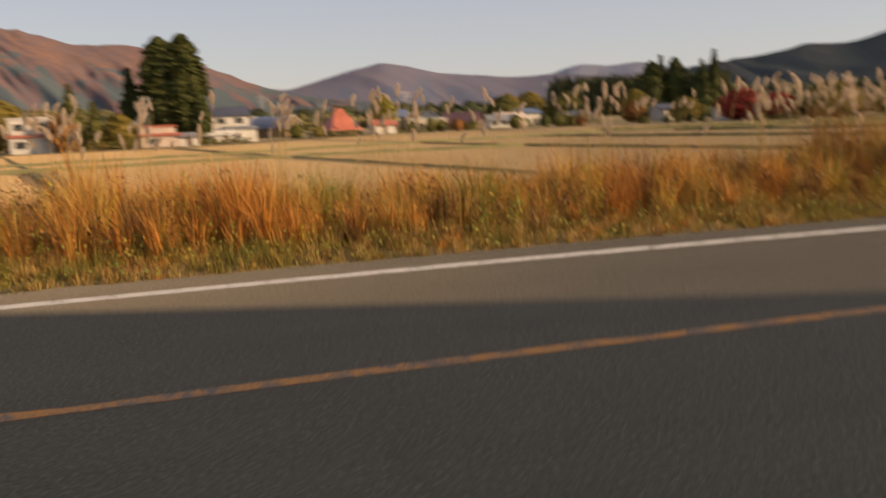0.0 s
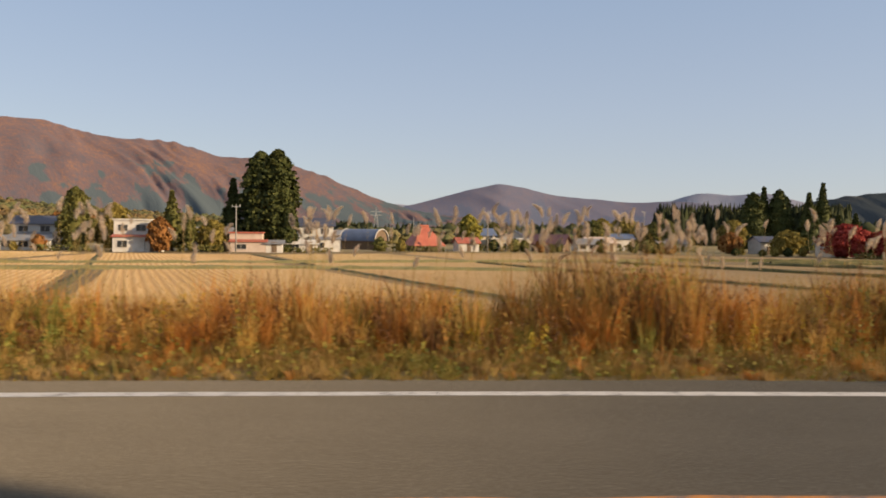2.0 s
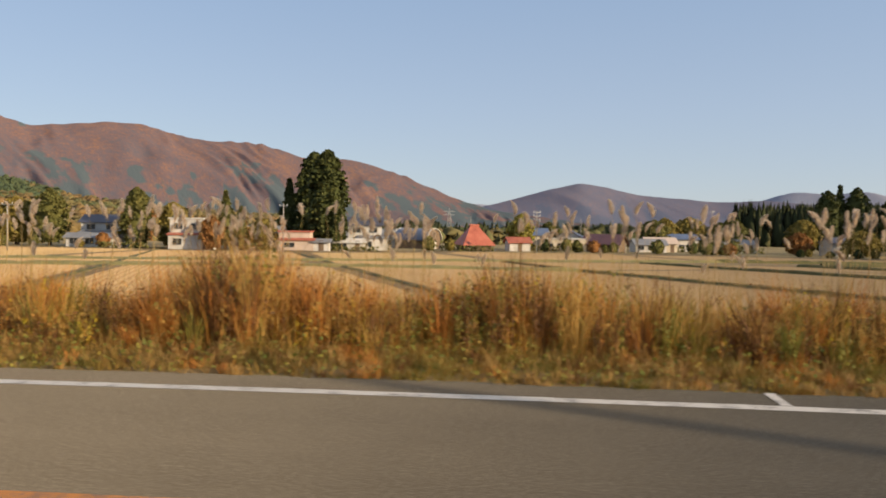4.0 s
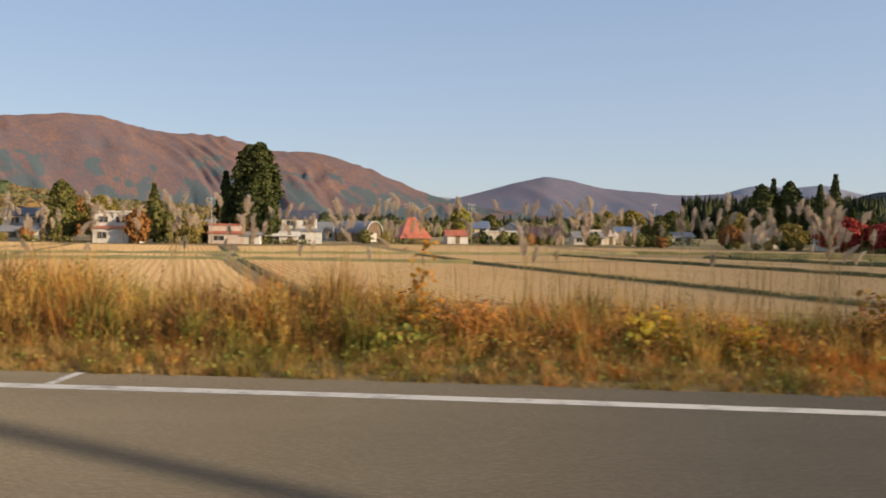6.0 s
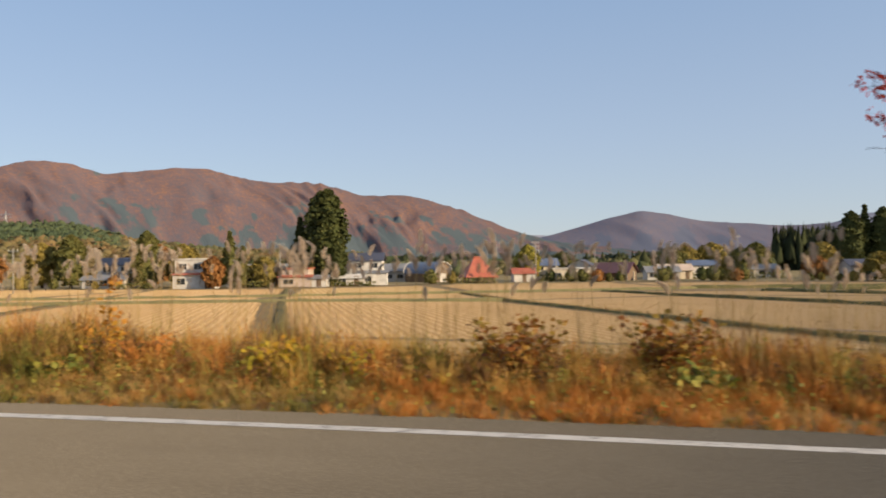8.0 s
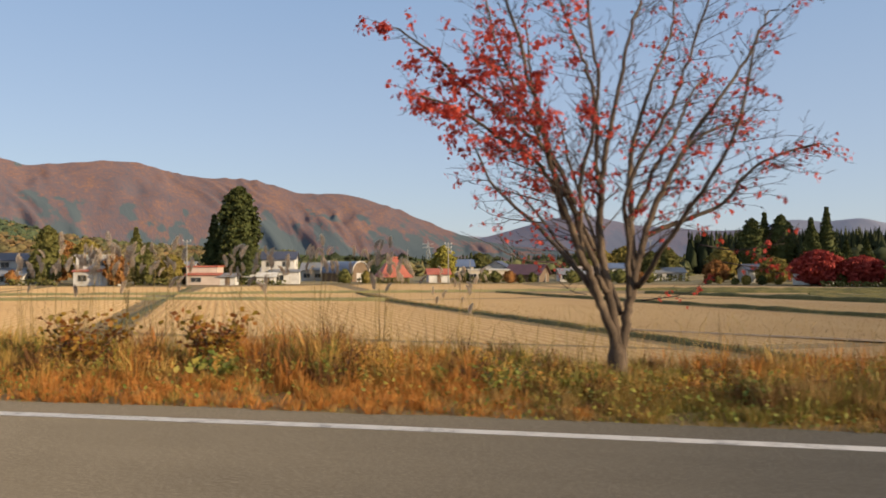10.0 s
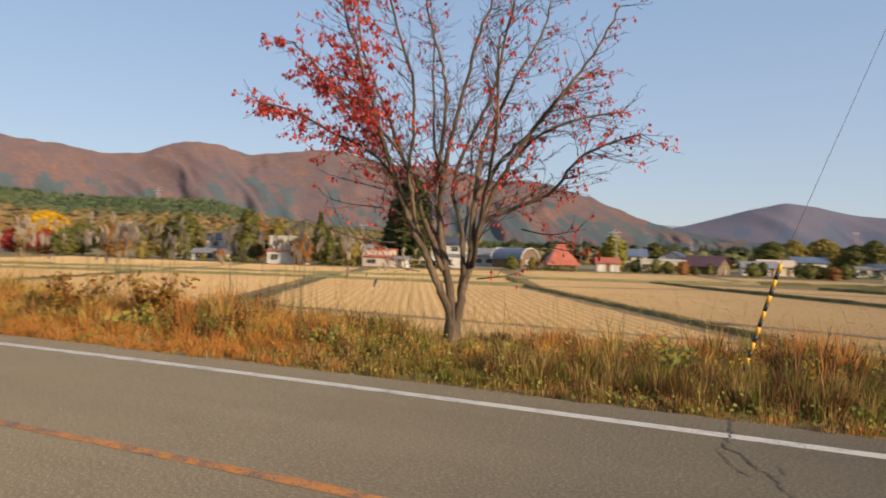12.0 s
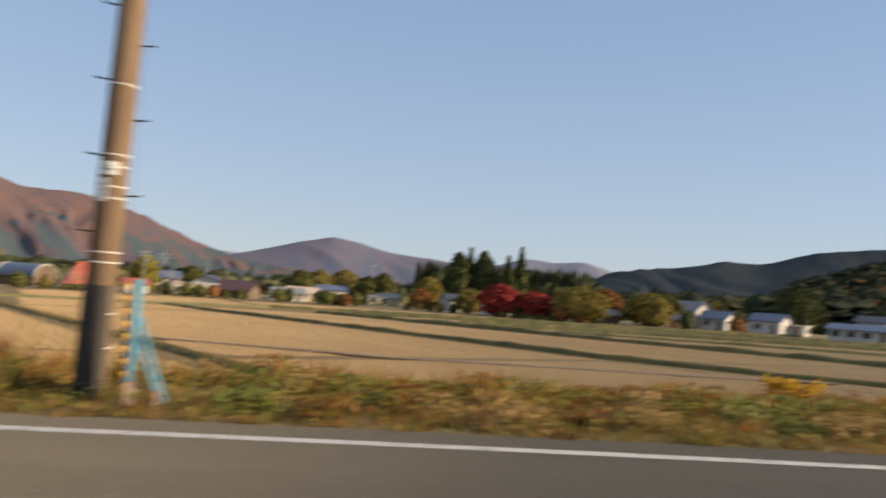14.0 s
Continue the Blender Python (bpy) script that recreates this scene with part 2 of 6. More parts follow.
M_GINKGO = foliage("ginkgo_crown", [(0.40, 0.21, 0.012), (0.55, 0.33, 0.018), (0.64, 0.42, 0.03)], 0.25, 0.6, 0.25, 0.8)
M_WOODS = foliage("far_woods", [(0.062, 0.080, 0.036), (0.088, 0.104, 0.044), (0.125, 0.122, 0.050), (0.18, 0.125, 0.052), (0.22, 0.125, 0.055)], 0.012, 0.22, 0.05, 0.9)
M_HILLW = foliage("hillside_autumn", [(0.090, 0.096, 0.045), (0.125, 0.115, 0.050), (0.165, 0.125, 0.052), (0.215, 0.132, 0.052), (0.175, 0.105, 0.055)], 0.012, 0.35, 0.05, 0.9)
M_HILLC = foliage("hillside_conifers", [(0.045, 0.072, 0.040), (0.062, 0.088, 0.044), (0.085, 0.105, 0.048), (0.14, 0.115, 0.05)], 0.012, 0.25, 0.05, 0.9)
M_PINES = foliage("dark_pines", [(0.014, 0.020, 0.009), (0.030, 0.038, 0.014), (0.055, 0.058, 0.02)], 0.05, 0.6, 0.05, 0.9)
# Distant haze is put into these four range colours: lifted, bluish, low in contrast.
M_MTN = slope_material("autumn_mountain", (0.096, 0.091, 0.110), (0.138, 0.096, 0.100), (0.205, 0.118, 0.085), (0.076, 0.098, 0.112), 0.0056, 0.685)
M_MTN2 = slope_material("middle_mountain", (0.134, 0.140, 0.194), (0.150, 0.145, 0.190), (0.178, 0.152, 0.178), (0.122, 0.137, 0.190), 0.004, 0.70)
M_MTN3 = slope_material("hazed_mountain", (0.22, 0.24, 0.31), (0.25, 0.26, 0.32), (0.26, 0.265, 0.32), (0.22, 0.245, 0.31), 0.003, 0.7)
M_MTN4 = slope_material("dark_hill", (0.062, 0.070, 0.074), (0.074, 0.078, 0.078), (0.094, 0.086, 0.074), (0.056, 0.067, 0.074), 0.006, 0.56)
M_HILL = slope_material("wooded_hill", (0.085, 0.080, 0.035), (0.14, 0.105, 0.042), (0.20, 0.115, 0.045), (0.06, 0.075, 0.035), 0.012, 0.5)
M_WALLW = surface("white_render", [(0.36, 0.345, 0.315), (0.52, 0.50, 0.465), (0.62, 0.60, 0.565)], 0.7, 9, 0.85, 0.1)
M_WALLC = surface("cream_siding", [(0.40, 0.34, 0.25), (0.52, 0.45, 0.34), (0.58, 0.52, 0.42)], 0.7, 9, 0.85, 0.1)
M_WALLP = surface("pink_siding", [(0.42, 0.33, 0.27), (0.54, 0.44, 0.37)], 0.7, 9, 0.85, 0.1)
M_WALLD = surface("brown_boards", [(0.09, 0.06, 0.04), (0.20, 0.14, 0.09)], 1, 12, 0.9, 0.3, 0.02, (6, 6, 0.4))
M_ROOFB = surface("blue_metal_roof", [(0.06, 0.085, 0.15), (0.11, 0.15, 0.24)], 0.5, 8, 0.45, 0.15)
M_ROOFN = surface("navy_roof", [(0.035, 0.04, 0.065), (0.06, 0.065, 0.10)], 0.5, 8, 0.5, 0.15)
M_ROOFR = surface("red_metal_roof", [(0.24, 0.062, 0.040), (0.38, 0.105, 0.065), (0.44, 0.155, 0.10)], 0.5, 8, 0.55, 0.2)
M_ROOFP = surface("maroon_roof", [(0.075, 0.03, 0.04), (0.13, 0.055, 0.065)], 0.5, 8, 0.5, 0.2)
M_ROOFG = surface("grey_roof", [(0.13, 0.135, 0.15), (0.24, 0.245, 0.26)], 0.5, 8, 0.6, 0.2)
M_FRAME = surface("window_frame", [(0.35, 0.33, 0.30), (0.5, 0.48, 0.45)], 2, 20, 0.5, 0.05)
M_POLE = surface("weathered_pole", [(0.10, 0.062, 0.036), (0.19, 0.122, 0.070), (0.28, 0.20, 0.13)], 1.6, 22, 0.85, 0.5, 0.01, (3, 3, 0.25))
M_SHEET = surface("dark_sheet", [(0.016, 0.013, 0.012), (0.03, 0.025, 0.022)], 3, 30, 0.6, 0.2)
M_STEEL = surface("galvanised_steel", [(0.30, 0.30, 0.30), (0.52, 0.52, 0.50)], 6, 60, 0.45, 0.1, 0.002, None, 0.8)
M_IRON = surface("dark_iron", [(0.03, 0.03, 0.035), (0.06, 0.06, 0.065)], 6, 60, 0.6, 0.1)
M_BAND = surface("pale_band", [(0.62, 0.60, 0.55), (0.75, 0.73, 0.68)], 6, 40, 0.5, 0.05)
M_PLATE = surface("white_plate", [(0.58, 0.58, 0.54), (0.72, 0.71, 0.67)], 5, 40, 0.5, 0.05)
M_INK = surface("plate_print", [(0.25, 0.25, 0.25), (0.35, 0.35, 0.35)], 5, 40, 0.6, 0.05)
M_YELLOW = surface("yellow_sleeve", [(0.60, 0.30, 0.02), (0.75, 0.42, 0.03)], 4, 40, 0.5, 0.1)
M_BLACK = surface("black_sleeve", [(0.015, 0.015, 0.015), (0.03, 0.03, 0.03)], 4, 40, 0.5, 0.1)
M_BLUE = surface("blue_tape", [(0.05, 0.22, 0.34), (0.09, 0.31, 0.44), (0.15, 0.38, 0.50)], 5, 40, 0.6, 0.2)
M_POST = surface("weathered_post", [(0.24, 0.17, 0.14), (0.40, 0.29, 0.24), (0.46, 0.36, 0.28)], 4, 30, 0.85, 0.3, 0.006, (3, 3, 0.4))
M_WATER = surface("puddle_water", [(0.03, 0.03, 0.025), (0.05, 0.045, 0.035)], 2, 9, 0.04, 0.02, 0.002)
M_STREAK = surface("dark_streak", [(0.16, 0.11, 0.065), (0.27, 0.19, 0.11)], 0.7, 9, 0.9, 0.5, 0.05)


def glass_material():
    m, nt, p = nodes_of("window_glass")
    n = noise_of(nt, 0.8, 2, 0.5)
    nt.links.new(ramp(nt, n, [(0.015, 0.018, 0.022), (0.05, 0.055, 0.06)]), p.inputs["Base Color"])
    p.inputs["Roughness"].default_value, p.inputs["Metallic"].default_value = 0.08, 0.0
    return m


M_GLASS = glass_material()


# ---- mesh helpers ----
def mesh_of(name, verts, faces, material, smooth=False):
    me = bpy.data.meshes.new(name)
    me.from_pydata(np.asarray(verts, float).tolist(), [], [list(f) for f in faces] if isinstance(faces, list) else np.asarray(faces).tolist())
    me.materials.append(material)
    if smooth:
        me.polygons.foreach_set("use_smooth", np.ones(len(me.polygons), dtype=bool))
    me.update()
    return me


def link(name, me, parent=None, label=""):
    ob = new(name, me)
    if parent is not None:
        ob.parent = parent
    return tagged(ob, label)


def part(name, bm, material, parent, label=""):
    me = bpy.data.meshes.new(name)
    bmesh.ops.recalc_face_normals(bm, faces=bm.faces)
    bm.to_mesh(me)
    bm.free()
    me.materials.append(material)
    return link(name, me, parent, label)


def thing(name, label, category, x, y, z, yaw=0, group=""):
    ob = new(name)
    ob.matrix_basis = pose(x, y, z, 0, 0, yaw)
    return tagged(ob, label, category, group)


def boxes_bm(*boxes, bevel=0.0):
    """A bmesh of boxes (x0, x1, y0, y1, z0, z1)."""
    bm = bmesh.new()
    for x0, x1, y0, y1, z0, z1 in boxes:
        bmesh.ops.create_cube(bm, size=1, matrix=Matrix.Translation(((x0 + x1) / 2, (y0 + y1) / 2, (z0 + z1) / 2)) @ Matrix.Diagonal((x1 - x0, y1 - y0, z1 - z0, 1)))
    if bevel:
        bmesh.ops.bevel(bm, geom=bm.edges[:], offset=bevel, segments=1, affect="EDGES")
    return bm


def tube(points, radii, sides=8):
    """Verts and quads of a tapered tube along points."""
    P, V, F = [Vector(p) for p in points], [], []
    for i, p in enumerate(P):
        d = (P[min(i + 1, len(P) - 1)] - P[max(i - 1, 0)]).normalized()
        a = d.orthogonal().normalized() if i == 0 else (a - d * a.dot(d)).normalized()
        b = d.cross(a)
        for k in range(sides):
            w = 2 * math.pi * k / sides
            V.append(p + (a * math.cos(w) + b * math.sin(w)) * radii[i])
    for i in range(len(P) - 1):
        for k in range(sides):
            k2 = (k + 1) % sides
            F.append((i * sides + k, i * sides + k2, (i + 1) * sides + k2, (i + 1) * sides + k))
    n = len(P) - 1
    F.append(tuple(range(sides))[::-1])
    F.append(tuple(n * sides + k for k in range(sides)))
    return V, F


def tubes_mesh(name, list_of, material, smooth=True):
    V, F = [], []
    for v, f in list_of:
        o = len(V)
        V += [tuple(p) for p in v]
        F += [tuple(i + o for i in q) for q in f]
    return mesh_of(name, V, F, material, smooth)


# ---- lie of the land ----
def bend(x):
    """How far the road's bend shifts it sideways at x."""
    x = np.asarray(x, float) - 20
    near = np.clip(x, -42, 42)
    return -0.0023 * near**2 - 0.0023 * 84 * np.sign(x) * (x - near)


def ground_z(x, y):
    x, y = np.asarray(x, float), np.asarray(y, float)
    d = y - bend(x)
    field = -1.5 - 0.0125 * np.clip(y, -20, 235)
    t = np.clip((d - 11.3) / 4.6, 0, 1)
    s = t * t * (3 - 2 * t)
    verge = -0.02 - 0.05 * np.clip((d - 8.2) / 3, 0, 1)
    near = np.where(d < 8.0, -0.06, verge)
    back = np.clip((-d - 5) / 4, 0, 1)
    return near * (1 - s) + field * s - 0.25 * back


def grid_mesh(name, xs, ys, zfun, material, smooth=True):
    X, Y = np.meshgrid(xs, ys)
    Z = zfun(X, Y)
    V = np.stack([X.ravel(), Y.ravel(), Z.ravel()], 1)
    n, k = len(xs), len(ys)
    i = np.arange((k - 1) * n).reshape(k - 1, n)[:, :-1].ravel()
    F = np.stack([i, i + 1, i + n + 1, i + n], 1)
    return mesh_of(name, V, F, material, smooth)


gx = np.concatenate([[-4000, -2000, -900, -400, -220], np.arange(-130, 181, 2.5), [260, 420, 900, 2000, 4500]])
gy = np.concatenate([[-900, -300, -120, -60, -30, -18], np.arange(-14, 22, 0.5), np.arange(22, 240, 4.0), [260, 320, 420, 600, 1000, 2000, 3200, 4700]])
tagged(new("ground", grid_mesh("ground", gx, gy, ground_z, M_SOIL)), "brown autumn valley floor with weedy soil", "ground", kind="structure")


def strip_mesh(name, x0, x1, y0, y1, z, material, step=1.0, thick=0.0, wob=0.0):
    """A strip that follows the road between two offsets from its line."""
    xs = np.arange(x0, x1 + 1e-6, step)
    lo, hi = y0 + bend(xs), y1 + bend(xs)
    if wob:
        hi = hi + rng.normal(0, wob, len(xs))
    n = len(xs)
    V = [(x, y, z) for x, y in zip(xs, lo)] + [(x, y, z) for x, y in zip(xs, hi)]
    F = [(i, i + 1, n + i + 1, n + i) for i in range(n - 1)]
    if thick:
        V += [(x, y, z - thick) for x, y in zip(xs, lo)] + [(x, y, z - thick) for x, y in zip(xs, hi)]
        F += [(i + 1, i, 2 * n + i, 2 * n + i + 1) for i in range(n - 1)] + [(n + i, n + i + 1, 3 * n + i + 1, 3 * n + i) for i in range(n - 1)]
    return mesh_of(name, V, F, material)


road = tagged(new("road", strip_mesh("road", -70, 140, -2.1, 8.08, 0.0, M_ASPHALT, 0.4, 0.25, 0.025)), "worn grey two-lane asphalt country road", "road", kind="structure")
link("edge_line", strip_mesh("edge_line", -70, 140, 7.31, 7.49, 0.004, M_WHITE, 0.5, 0, 0.004), road, "worn white edge line")
link("centre_line", strip_mesh("centre_line", -70, 140, 4.335, 4.465, 0.004, M_ORANGE, 0.5, 0, 0.012), road, "worn orange centre line")
link("tick_mark", mesh_of("tick_mark", [(14.92, 7.45, 0.005), (15.03, 7.45, 0.005), (15.03, 8.0, 0.005), (14.92, 8.0, 0.005)], [(0, 1, 2, 3)], M_WHITE), road, "short white survey tick beside the edge line")


def crack(points, width):
    V, F = [], []
    P = []
    for a, b in zip(points, points[1:]):
        n = max(2, int(math.dist(a, b) / 0.06))
        P += [(a[0] + (b[0] - a[0]) * k / n + random.gauss(0, 0.016), a[1] + (b[1] - a[1]) * k / n + random.gauss(0, 0.01)) for k in range(n)]
    P.append(points[-1])
    for i, (x, y) in enumerate(P):
        w = width * random.uniform(0.4, 1.2) * (0.25 if i in (0, len(P) - 1) else 1)
        V += [(x - w / 2, y - w * 0.2, 0.006), (x + w / 2, y + w * 0.2, 0.006)]
    F = [(2 * i, 2 * i + 1, 2 * i + 3, 2 * i + 2) for i in range(len(P) - 1)]
    link("crack", mesh_of("crack", V, F, M_CRACK), road, "dark open crack")


crack([(37.22, 7.35), (37.2, 6.75), (37.16, 6.3), (37.3, 6.1), (37.36, 5.85), (37.5, 5.6), (37.6, 5.2)], 0.015)
crack([(37.16, 6.3), (37.08, 6.15), (37.2, 5.9), (37.28, 5.6), (37.4, 5.5)], 0.012)
crack([(37.36, 5.85), (37.55, 5.9), (37.62, 5.65), (37.5, 5.6)], 0.011)
crack([(37.6, 5.2), (37.75, 4.9), (37.7, 4.6), (37.9, 4.2), (37.85, 3.9)], 0.012)
crack([(-2.1, 2.1), (-2.0, 2.0), (-2.05, 1.9), (-1.9, 1.6)], 0.006)

# ---- paddies, bunds and the village ground ----
BUNDS = {
    "left": [(-63, 139), (-27, 62), (-16, 37), (-8.5, 18)],
    "middle": [(-27.5, 118), (-7.5, 73), (10, 34.6), (17, 19)],
    "right": [(9, 92), (17, 72), (29, 50), (39, 31), (46, 18)],
    "east": [(27, 98), (36, 83), (47, 65.5), (62, 40), (71.5, 29.8), (84, 18)],
    "far_east": [(47, 98), (60, 82), (75, 62), (87.5, 45), (112, 18)],
    "east_low": [(74, 77), (91, 69), (104, 61.5), (128, 48)],
    "cross": [(-100, 40), (-38.6, 61), (-8, 71.5), (17, 72)],
    "cross_far": [(-110, 62), (-48, 73), (-14, 85), (9, 97), (40, 112)],
    "far_row": [(40, 112), (75, 118), (140, 120)],
    "east_cross": [(60, 84), (86, 86), (118, 77), (160, 64)],
    "east_rows": [(66, 94), (95, 95), (130, 86), (170, 73)],
    "east_back": [(52, 104), (100, 106), (140, 97), (180, 84)],
}


def along(points, step):
    out = []
    for a, b in zip(points, points[1:]):
        n = max(1, int(math.dist(a, b) / step))
        out += [(a[0] + (b[0] - a[0]) * k / n, a[1] + (b[1] - a[1]) * k / n) for k in range(n)]
    return out + [points[-1]]


def bund_thing(points, width, high, material):
    """A low earth bank between paddies, its crest uneven."""
    P = along(points, 1.5)
    prof = [(-0.75, -0.08), (-0.42, 0.75), (-0.1, 1.0), (0.2, 0.95), (0.45, 0.65), (0.75, -0.08)]
    V, F = [], []
    for i, (x, y) in enumerate(P):
        a, b = P[max(i - 1, 0)], P[min(i + 1, len(P) - 1)]
        d = Vector((b[0] - a[0], b[1] - a[1])).normalized()
        h, w = high * random.uniform(0.75, 1.2), width * random.uniform(0.85, 1.15)
        base = float(ground_z(x, y))
        for o, u in prof:
            V.append((x - d.y * o * w, y + d.x * o * w, base + u * h + (random.gauss(0, 0.03) if u > 0 else 0)))
    k = len(prof)
    for i in range(len(P) - 1):
        for j in range(k - 1):
            F.append((i * k + j, i * k + j + 1, (i + 1) * k + j + 1, (i + 1) * k + j))
    ob = new("bund", mesh_of("bund", V, F, material, True))
    return tagged(ob, "low grassy earth bund between harvested rice paddies", "bund", "paddy bunds", "structure")


for key, pts in BUNDS.items():
    broad = key in ("cross", "cross_far")
    bund_thing(pts, 2.4 if broad else 0.6 if key in ("left", "middle", "right", "east") else 0.9, 0.46 if key in ("far_east", "east_cross", "east_back", "far_row") else 0.20 if key == "right" else 0.30 if key in ("east", "east_low", "east_rows") else 0.30 if broad else 0.12 if key in ("left", "middle") else 0.2, M_STRIP if broad else M_BUND)


def paddy(corners, material=None, label="harvested rice paddy with pale straw stubble in rows"):
    """One level field of cut rice, corners in order."""
    a, b, c, d = [Vector(p) for p in corners]
    n = 24
    V, F = [], []
    for i in range(n + 1):
        for j in range(n + 1):
            u, v = i / n, j / n
            p = a * (1 - u) * (1 - v) + b * u * (1 - v) + c * u * v + d * (1 - u) * v
            e = 0.25 if min(i, j, n - i, n - j) == 0 else 0.0
            V.append((p.x, p.y, float(ground_z(p.x, p.y)) + 0.05 - e * 0.25 + random.uniform(-0.012, 0.012)))
    for i in range(n):
        for j in range(n):
            F.append((i * (n + 1) + j, (i + 1) * (n + 1) + j, (i + 1) * (n + 1) + j + 1, i * (n + 1) + j + 1))
    ob = new("paddy", mesh_of("paddy", V, F, material or M_STUB, True))
    return tagged(ob, label, "paddy", "rice paddies", "structure")


PADDIES = [
    [(-68, 50), (-28.5, 63), (-15.5, 35), (-60, 20)],
    [(-26, 64), (-8.5, 70.5), (8.8, 34), (15, 20), (-8, 19), (-14.5, 36)],
    [(-6.4, 71), (16.2, 71), (38, 30), (11, 34)],
    [(17.8, 73), (34.8, 83), (61, 39), (40, 31)],
    [(37.2, 84), (58.5, 82), (87, 45), (63, 40)],
    [(61, 81), (88, 83.5), (140, 68), (89, 46.5)],
    [(-100, 42), (-28, 66), (-13.5, 83), (-48, 71.5)],
    [(-26, 67), (-9, 73), (-16, 83), (-30, 78)],
    [(-7, 73), (16, 73.5), (9, 95), (-13, 84.5)],
    [(18, 74.5), (34, 85), (28, 98), (10.5, 95)],
    [(36, 86), (58, 84), (48, 97), (29, 98.5)],
    [(-95, 100), (-56, 120), (-48, 76), (-100, 66)],
    [(-54, 119), (-29, 121), (-15, 88), (-46, 76)],
    [(-26, 121), (-8, 140), (8, 99), (-13, 88)],
    [(-5, 141), (30, 152), (40, 115), (10, 100)],
    [(62, 85.5), (88, 87.5), (96, 93.5), (67, 92.5)],
    [(89, 87.5), (119, 78.5), (128, 85), (96, 93.5)],
    [(121, 78), (160, 66), (168, 72), (130, 84)],
    [(66, 95.5), (94, 96.5), (100, 104.5), (54, 102.5)],
    [(97, 96.5), (131, 87.5), (139, 95.5), (102, 104)],
    [(33, 153), (60, 153), (66, 121), (42, 115)],
    [(62, 152), (84, 142), (98, 122), (68, 121)],
    [(86, 139), (108, 120), (140, 100), (102, 107), (100, 121), (100, 121)],
    [(-4, 152), (30, 161), (30, 154), (-4, 143)],
    [(-110, 122), (-58, 121.5), (-60, 117), (-96, 101)],
    [(10, 33), (38, 29.5), (44, 20), (17, 20)],
    [(40.5, 30), (61.5, 38), (72, 21), (46.5, 19.5)],
    [(64, 38.5), (88, 44), (106, 22), (76, 20)],
    [(90, 45), (140, 66), (170, 30), (112, 20)],
]
for i, c in enumerate(PADDIES):
    if len(c) == 6 and c[4] == c[5]:
        paddy([c[0], c[1], c[3], c[4]], M_STUB2)
        paddy([c[1], c[2], (139, 98), c[3]], M_STUB2)
    elif len(c) == 6:
        paddy([c[0], c[1], c[2], c[5]])
        paddy([c[5], c[2], c[3], c[4]])
    else:
        paddy(c, M_STUB2 if i in (5, 11, 13, 15, 16, 17, 18, 19, 23) else None)

FRONT_X, FRONT_Y = [-330, -84, -34, -10, 40, 80, 100, 135, 190, 330], [126, 124, 132, 154, 167, 157, 138, 112, 96, 88]
vx = np.arange(-330, 331, 10.0)
vf = np.interp(vx, FRONT_X, FRONT_Y)
V, F = [], []
for k in range(16):
    for x, f in zip(vx, vf):
        y = f + (360 - f) * k / 15
        V.append((x, y, float(ground_z(x, y)) + 0.06))
n = len(vx)
F = [(k * n + i, k * n + i + 1, (k + 1) * n + i + 1, (k + 1) * n + i) for k in range(15) for i in range(n - 1)]
tagged(new("village_ground", mesh_of("village_ground", V, F, M_VILLAGE)), "brown grassy ground under the village", "ground", kind="structure")
# a streak of darker brown laid just above the paddy
STREAK = [(36, 38.9), (41, 36.6), (48, 33.4), (54, 32.4), (62, 31.0), (70, 30.2)]
V = [(x, y + o + random.uniform(-0.1, 0.1), float(ground_z(x, y)) + 0.085) for o in (-0.45, 0.45) for x, y in along(STREAK, 1.0)]
n = len(V) // 2
tagged(new("dark_streak", mesh_of("dark_streak", V, [(q, q + 1, n + q + 1, n + q) for q in range(n - 1)], M_STREAK)), "dark brown streak across a paddy", "track", kind="structure")
for px, py, pr in ((57.3, 22.4, 0.42), (54.9, 22.5, 0.26), (55.9, 22.9, 0.2)):
    V = [(px + pr * 1.5 * math.cos(q) * random.uniform(0.8, 1.1), py + pr * math.sin(q) * random.uniform(0.8, 1.1), float(ground_z(px, py)) + 0.09) for q in np.linspace(0, 6.0, 14)]
    tagged(new("puddle", mesh_of("puddle", V, [tuple(range(14))], M_WATER)), "small puddle that mirrors the pale sky", "puddle", "puddles by the track", "structure")

M_CONCRETE = surface("pole_concrete", [(0.22, 0.21, 0.19), (0.36, 0.34, 0.31)], 2, 20, 0.85, 0.2)

# ---- mountains ----
def profile(az, knots):
    """A smooth ridge through a few (azimuth, elevation) knots, degrees."""
    a = np.array([k[0] for k in knots], float)
    e = np.array([k[1] for k in knots], float)
    m = np.gradient(e, a)
    i = np.clip(np.searchsorted(a, az) - 1, 0, len(a) - 2)
    h = a[i + 1] - a[i]
    t = np.clip((az - a[i]) / h, 0, 1)
    return (1 + 2 * t) * (1 - t) ** 2 * e[i] + t * (1 - t) ** 2 * h * m[i] + t * t * (3 - 2 * t) * e[i + 1] + t * t * (t - 1) * h * m[i + 1]


